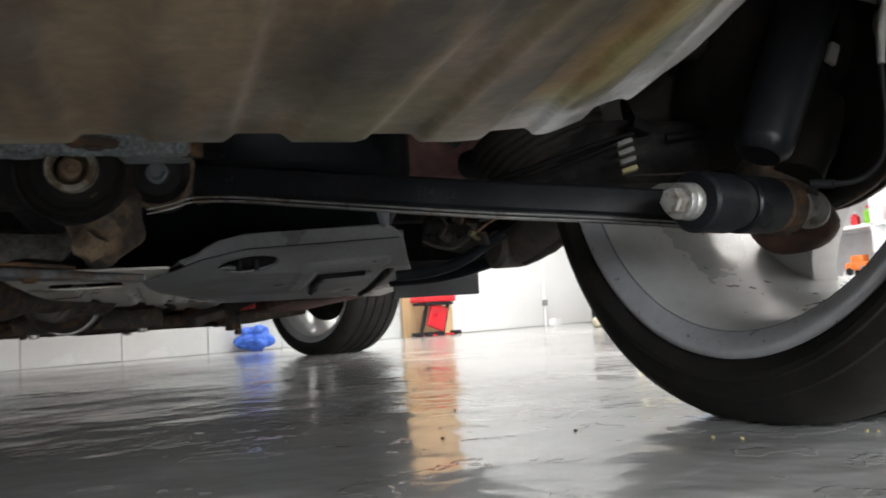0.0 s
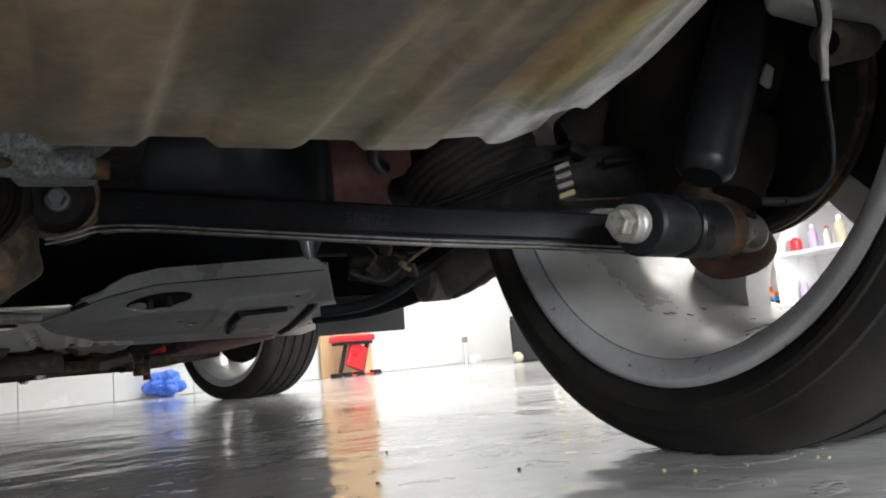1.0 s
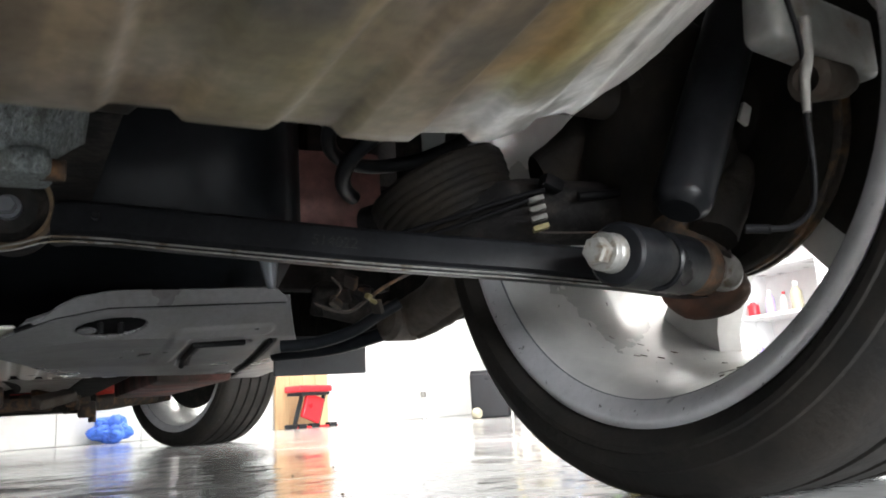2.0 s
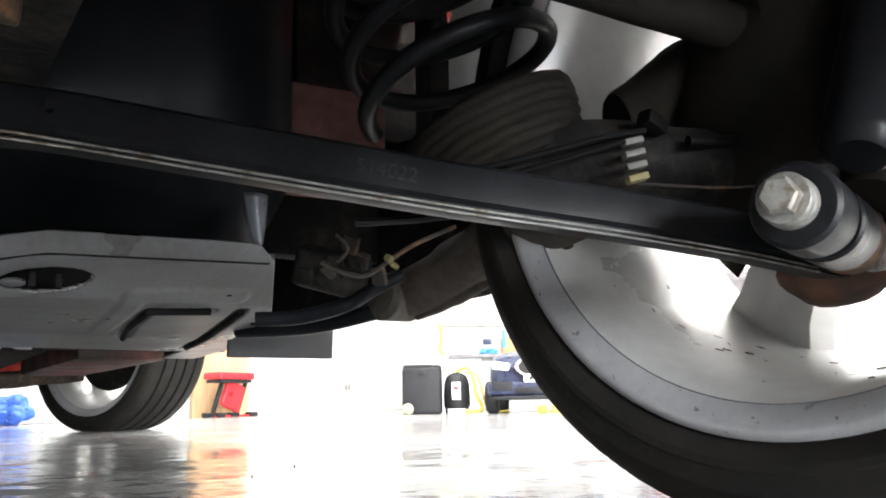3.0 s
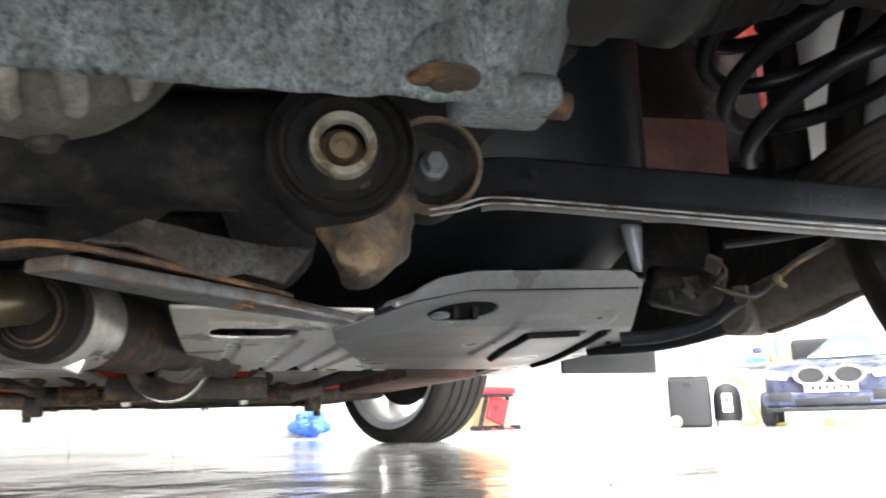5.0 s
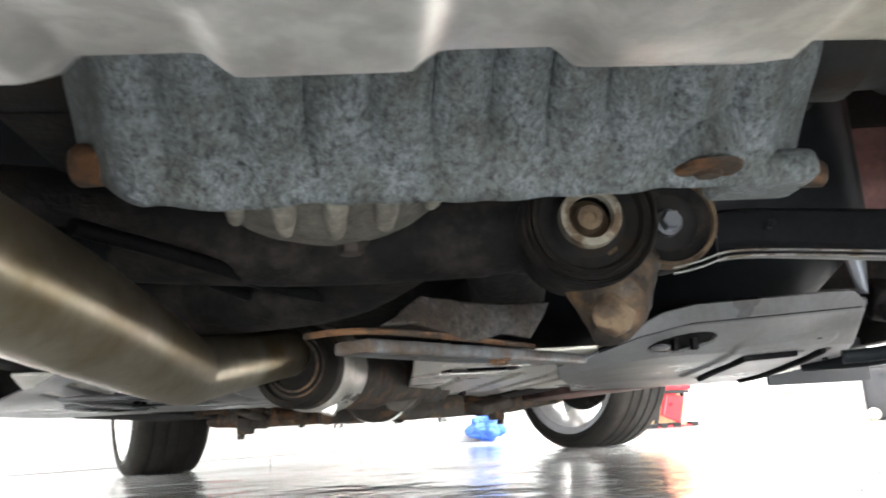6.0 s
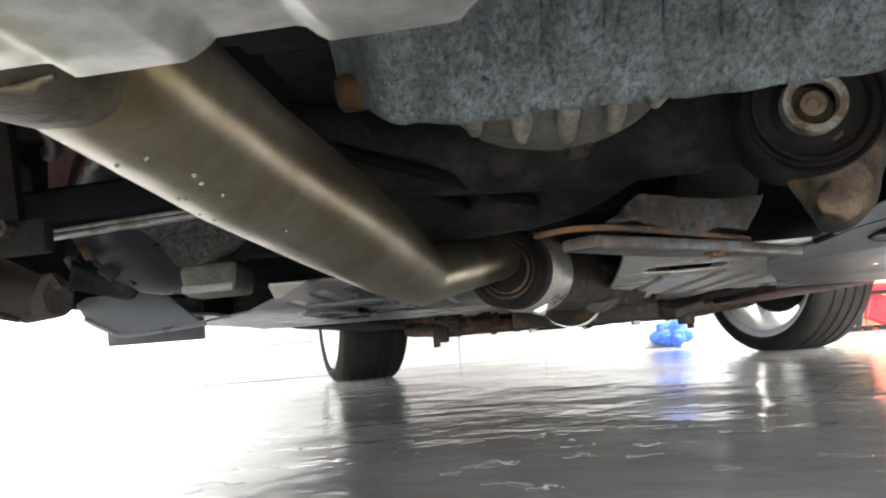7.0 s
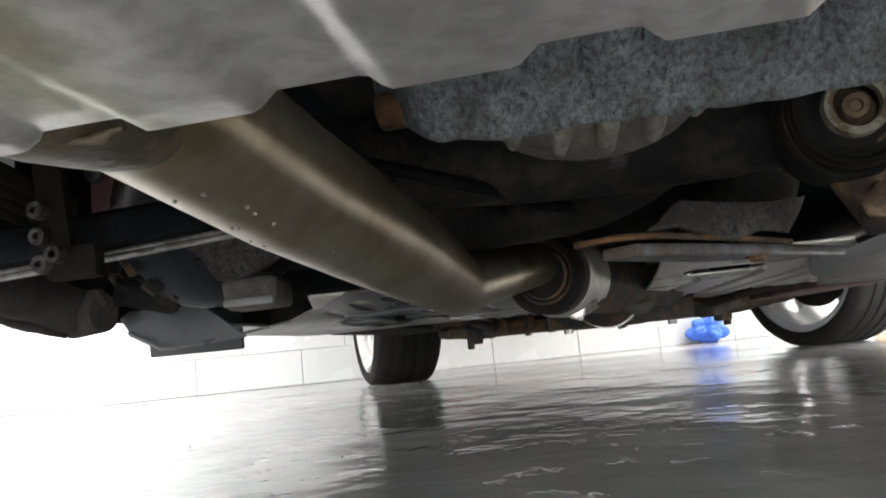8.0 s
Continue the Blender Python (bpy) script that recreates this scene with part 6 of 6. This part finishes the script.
def bench():
    at = V(3.72, 4.36, 0)
    t = thing("workbench", "white workbench with a grey top beside the wall", "workbench", at=at)
    m = Matrix.Rotation(radians(-32), 4, "Z")
    part("side_panel", boxed(m @ V(-0.16, 0, 0.185), (0.36, 0.40, 0.37), m, 0.004), M_WHITE, t)
    part("top", boxed(m @ V(0.10, 0, 0.385), (0.62, 0.46, 0.03), m, 0.004), M_TRAY, t, "dark grey worktop")
    part("back_rail", boxed(m @ V(0.05, 0.2, 0.655), (0.62, 0.10, 0.04), m, 0.004), M_ALU, t, "grey shelf on brackets")
    for dx in (-0.23, 0.22, 0.3):
        part("post", boxed(m @ V(dx, 0.2, 0.53), (0.025, 0.03, 0.24), m, 0.003), M_ALU, t)
    part("hung_hose", tube([m @ V(-0.27, 0.05, 0.64), m @ V(-0.25, 0.02, 0.55), m @ V(-0.27, 0.0, 0.46), m @ V(-0.24, 0.0, 0.41)], 0.012, 10, 6), M_YELLOW, t, "yellow hose hanging from the shelf")
    bx = thing("cardboard_box", "small brown cardboard box on the workbench", "box", at=at + m @ V(0.26, -0.05, 0.401))
    part("carton", boxed(m @ V(0, 0, 0.062), (0.14, 0.12, 0.122), m, 0.003), M_CARD, bx)
    part("tape", boxed(m @ V(0, 0, 0.1245), (0.142, 0.03, 0.003), m, 0), M_CREAM, bx)
    rag = crumpled("cloth", "crumpled blue cloth on the workbench", "cloth", at + m @ V(0.08, -0.12, 0.401), (0.09, 0.06, 0.05), M_TEAL, 5.0)


bench()


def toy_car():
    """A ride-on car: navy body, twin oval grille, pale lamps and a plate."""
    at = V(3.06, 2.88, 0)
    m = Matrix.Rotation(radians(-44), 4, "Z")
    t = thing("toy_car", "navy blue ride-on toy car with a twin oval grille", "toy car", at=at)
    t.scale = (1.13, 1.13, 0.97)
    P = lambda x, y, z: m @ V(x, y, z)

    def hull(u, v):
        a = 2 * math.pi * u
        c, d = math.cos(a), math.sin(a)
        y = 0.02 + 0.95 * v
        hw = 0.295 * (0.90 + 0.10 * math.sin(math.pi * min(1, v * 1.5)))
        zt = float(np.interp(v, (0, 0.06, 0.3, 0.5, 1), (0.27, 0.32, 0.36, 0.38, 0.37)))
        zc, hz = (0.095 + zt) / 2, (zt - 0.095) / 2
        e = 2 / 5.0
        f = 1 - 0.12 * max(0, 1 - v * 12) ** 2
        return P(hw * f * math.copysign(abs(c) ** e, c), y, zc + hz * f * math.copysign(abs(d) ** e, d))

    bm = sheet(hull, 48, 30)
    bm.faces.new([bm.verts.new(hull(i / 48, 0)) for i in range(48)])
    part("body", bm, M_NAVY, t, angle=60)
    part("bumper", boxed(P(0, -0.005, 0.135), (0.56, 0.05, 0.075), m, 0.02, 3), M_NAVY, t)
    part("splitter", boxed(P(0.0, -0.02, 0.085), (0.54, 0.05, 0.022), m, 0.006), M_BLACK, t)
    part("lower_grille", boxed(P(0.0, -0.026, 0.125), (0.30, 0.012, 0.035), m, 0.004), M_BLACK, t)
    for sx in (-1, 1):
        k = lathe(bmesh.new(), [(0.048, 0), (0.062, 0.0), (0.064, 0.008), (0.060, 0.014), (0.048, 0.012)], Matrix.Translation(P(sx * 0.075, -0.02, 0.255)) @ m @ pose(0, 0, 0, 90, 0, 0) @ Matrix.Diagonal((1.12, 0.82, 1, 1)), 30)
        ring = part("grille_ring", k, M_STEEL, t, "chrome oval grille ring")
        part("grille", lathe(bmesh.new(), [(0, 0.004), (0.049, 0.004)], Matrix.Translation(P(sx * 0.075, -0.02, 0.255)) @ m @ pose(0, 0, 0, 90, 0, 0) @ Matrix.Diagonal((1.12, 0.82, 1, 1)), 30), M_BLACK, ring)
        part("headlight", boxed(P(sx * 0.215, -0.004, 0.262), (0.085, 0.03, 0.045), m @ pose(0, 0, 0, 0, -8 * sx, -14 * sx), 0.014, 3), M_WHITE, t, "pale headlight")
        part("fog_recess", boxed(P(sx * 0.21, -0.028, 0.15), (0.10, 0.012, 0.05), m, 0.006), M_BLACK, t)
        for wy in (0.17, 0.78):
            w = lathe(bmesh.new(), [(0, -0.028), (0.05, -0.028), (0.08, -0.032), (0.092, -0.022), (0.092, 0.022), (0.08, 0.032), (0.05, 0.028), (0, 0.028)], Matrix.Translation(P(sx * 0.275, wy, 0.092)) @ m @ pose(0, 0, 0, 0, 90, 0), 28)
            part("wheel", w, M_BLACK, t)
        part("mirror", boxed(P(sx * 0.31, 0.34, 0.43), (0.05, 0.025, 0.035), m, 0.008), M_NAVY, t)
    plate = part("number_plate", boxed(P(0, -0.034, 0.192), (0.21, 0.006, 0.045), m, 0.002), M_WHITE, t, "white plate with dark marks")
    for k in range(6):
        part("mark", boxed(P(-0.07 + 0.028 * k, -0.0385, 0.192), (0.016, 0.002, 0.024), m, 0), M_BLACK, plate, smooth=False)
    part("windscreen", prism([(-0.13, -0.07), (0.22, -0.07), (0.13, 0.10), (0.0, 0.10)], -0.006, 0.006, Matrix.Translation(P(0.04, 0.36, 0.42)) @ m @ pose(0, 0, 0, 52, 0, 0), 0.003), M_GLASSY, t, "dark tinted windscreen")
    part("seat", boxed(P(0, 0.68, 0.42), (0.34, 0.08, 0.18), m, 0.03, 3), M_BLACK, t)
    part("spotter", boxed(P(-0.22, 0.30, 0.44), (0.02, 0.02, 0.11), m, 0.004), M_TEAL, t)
    bx = thing("cardboard_sheet", "flattened brown cardboard on the floor", "cardboard", at=at + m @ V(0.28, -0.12, 0))
    part("sheet", boxed(m @ V(0, 0, 0.02), (0.30, 0.12, 0.04), m, 0.003), M_CARD, bx)
    for k, (mt, nm, lab) in enumerate(((M_GREEN, "green_toy", "small lime green toy on the floor"), (M_YELLOW, "yellow_toy", "small yellow toy on the floor"))):
        g = tagged(part(nm, boxed(P(-0.02 + 0.07 * k, -0.10, 0.022), (0.055, 0.04, 0.042), m, 0.01, 3), mt), lab, "toy")
        g.location = at


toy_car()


# ---- shelf unit by the side wall, seen through the wheel ----
def shelf_unit():
    at = V(4.30, 2.95, 0)
    t = thing("shelf_unit", "white shelf unit with cleaning bottles", "shelf", at=at)
    part("back", boxed(V(0.24, 0, 0.6), (0.015, 1.3, 1.2), None, 0.002), M_WHITE, t)
    for y in (-0.64, 0.0, 0.64):
        part("upright", boxed(V(0.06, y, 0.6), (0.36, 0.02, 1.2), None, 0.002), M_WHITE, t)
    for z in (0.06, 0.200, 0.505, 0.80, 1.1):
        part("shelf", boxed(V(0.06, 0, z), (0.36, 1.26, 0.02), None, 0.002), M_WHITE, t)
    rb = random.Random(11)
    cols = (M_LILAC, M_GREEN, M_TEAL, M_REDSTAND, M_WHITE, M_CREAM, M_NAVY)
    k = 0
    for z in (0.211, 0.515, 0.07):
        y = -0.58
        while y < 0.56:
            if abs(y) < 0.06 or (z == 0.211 and -0.02 < y < 0.36):
                y += 0.10
                continue
            h = rb.uniform(0.09, 0.17)
            r = rb.uniform(0.022, 0.036)
            mt = cols[rb.randrange(len(cols))]
            bt = thing("bottle", "plastic cleaning bottle standing on a white shelf", "bottle", "bottles on the shelf", at + V(-0.02 + rb.uniform(-0.06, 0.06), y, z))
            part("bottle_body", lathe(bmesh.new(), [(0, 0), (r, 0), (r * 1.04, 0.006), (r, h * 0.66), (r * 0.4, h * 0.82), (r * 0.4, h * 0.88), (0, h * 0.88)], Matrix.Identity(4), 16), mt, bt)
            part("cap", lathe(bmesh.new(), [(0, h * 0.86), (r * 0.46, h * 0.86), (r * 0.46, h), (0, h)], Matrix.Identity(4), 12), M_WHITE if k % 3 else M_REDSTAND, bt)
            k += 1
            y += rb.uniform(0.085, 0.15)

    tc = thing("toy_truck", "orange toy truck with blue fenders on a white shelf", "toy truck", at=at + V(-0.04, 0.18, 0.211))
    part("body", boxed(V(0, 0, 0.055), (0.08, 0.19, 0.05), None, 0.014, 3), M_ORANGE, tc)
    part("cab", boxed(V(0, 0.01, 0.098), (0.07, 0.09, 0.05), None, 0.014, 3), M_ORANGE, tc)
    part("fender", boxed(V(0, -0.065, 0.038), (0.086, 0.07, 0.03), None, 0.01, 3), M_TEAL, tc)
    for wx in (-0.036, 0.036):
        for wy in (-0.06, 0.06):
            part("wheel", rod(V(wx - 0.01, wy, 0.024), V(wx + 0.01, wy, 0.024), 0.024, 18), M_BLACK, tc)


shelf_unit()

# ---- crumbs and grit on the floor ----
grit = random.Random(21)


def crumb(x, y, r, mt, label):
    bm = bmesh.new()
    bmesh.ops.create_icosphere(bm, subdivisions=2, radius=r)
    wobble(bm, r * 0.45, 0.9 / r, x)
    for v in bm.verts:
        v.co.z = max(-r * 0.6, v.co.z * 0.8)
    ob = tagged(part("crumb", bm, mt, None, angle=30), label, "crumb", "crumbs on the floor")
    ob.location = (x, y, floor_z(y) + r * 0.6)


for x, y in ((0.552, -0.050), (0.563, -0.070), (0.649, -0.104), (0.652, -0.111)):
    crumb(x, y, 0.0014, M_PLUGY, "small yellow crumb on the grey floor")
for x, y in ((0.492, 0.057), (0.521, 0.621), (-1.08, 1.156), (0.385, 0.104), (0.47, 0.30), (0.62, 0.72), (-0.75, 0.86), (-0.28, 0.6)):
    crumb(x, y, 0.0016, M_DIRTY, "tiny dark piece of grit on the floor")
for k in range(34):
    crumb(grit.uniform(-1.4, 1.3), grit.uniform(0.1, 3.2), grit.uniform(0.0008, 0.0018), M_DIRTY, "tiny dark piece of grit on the floor")
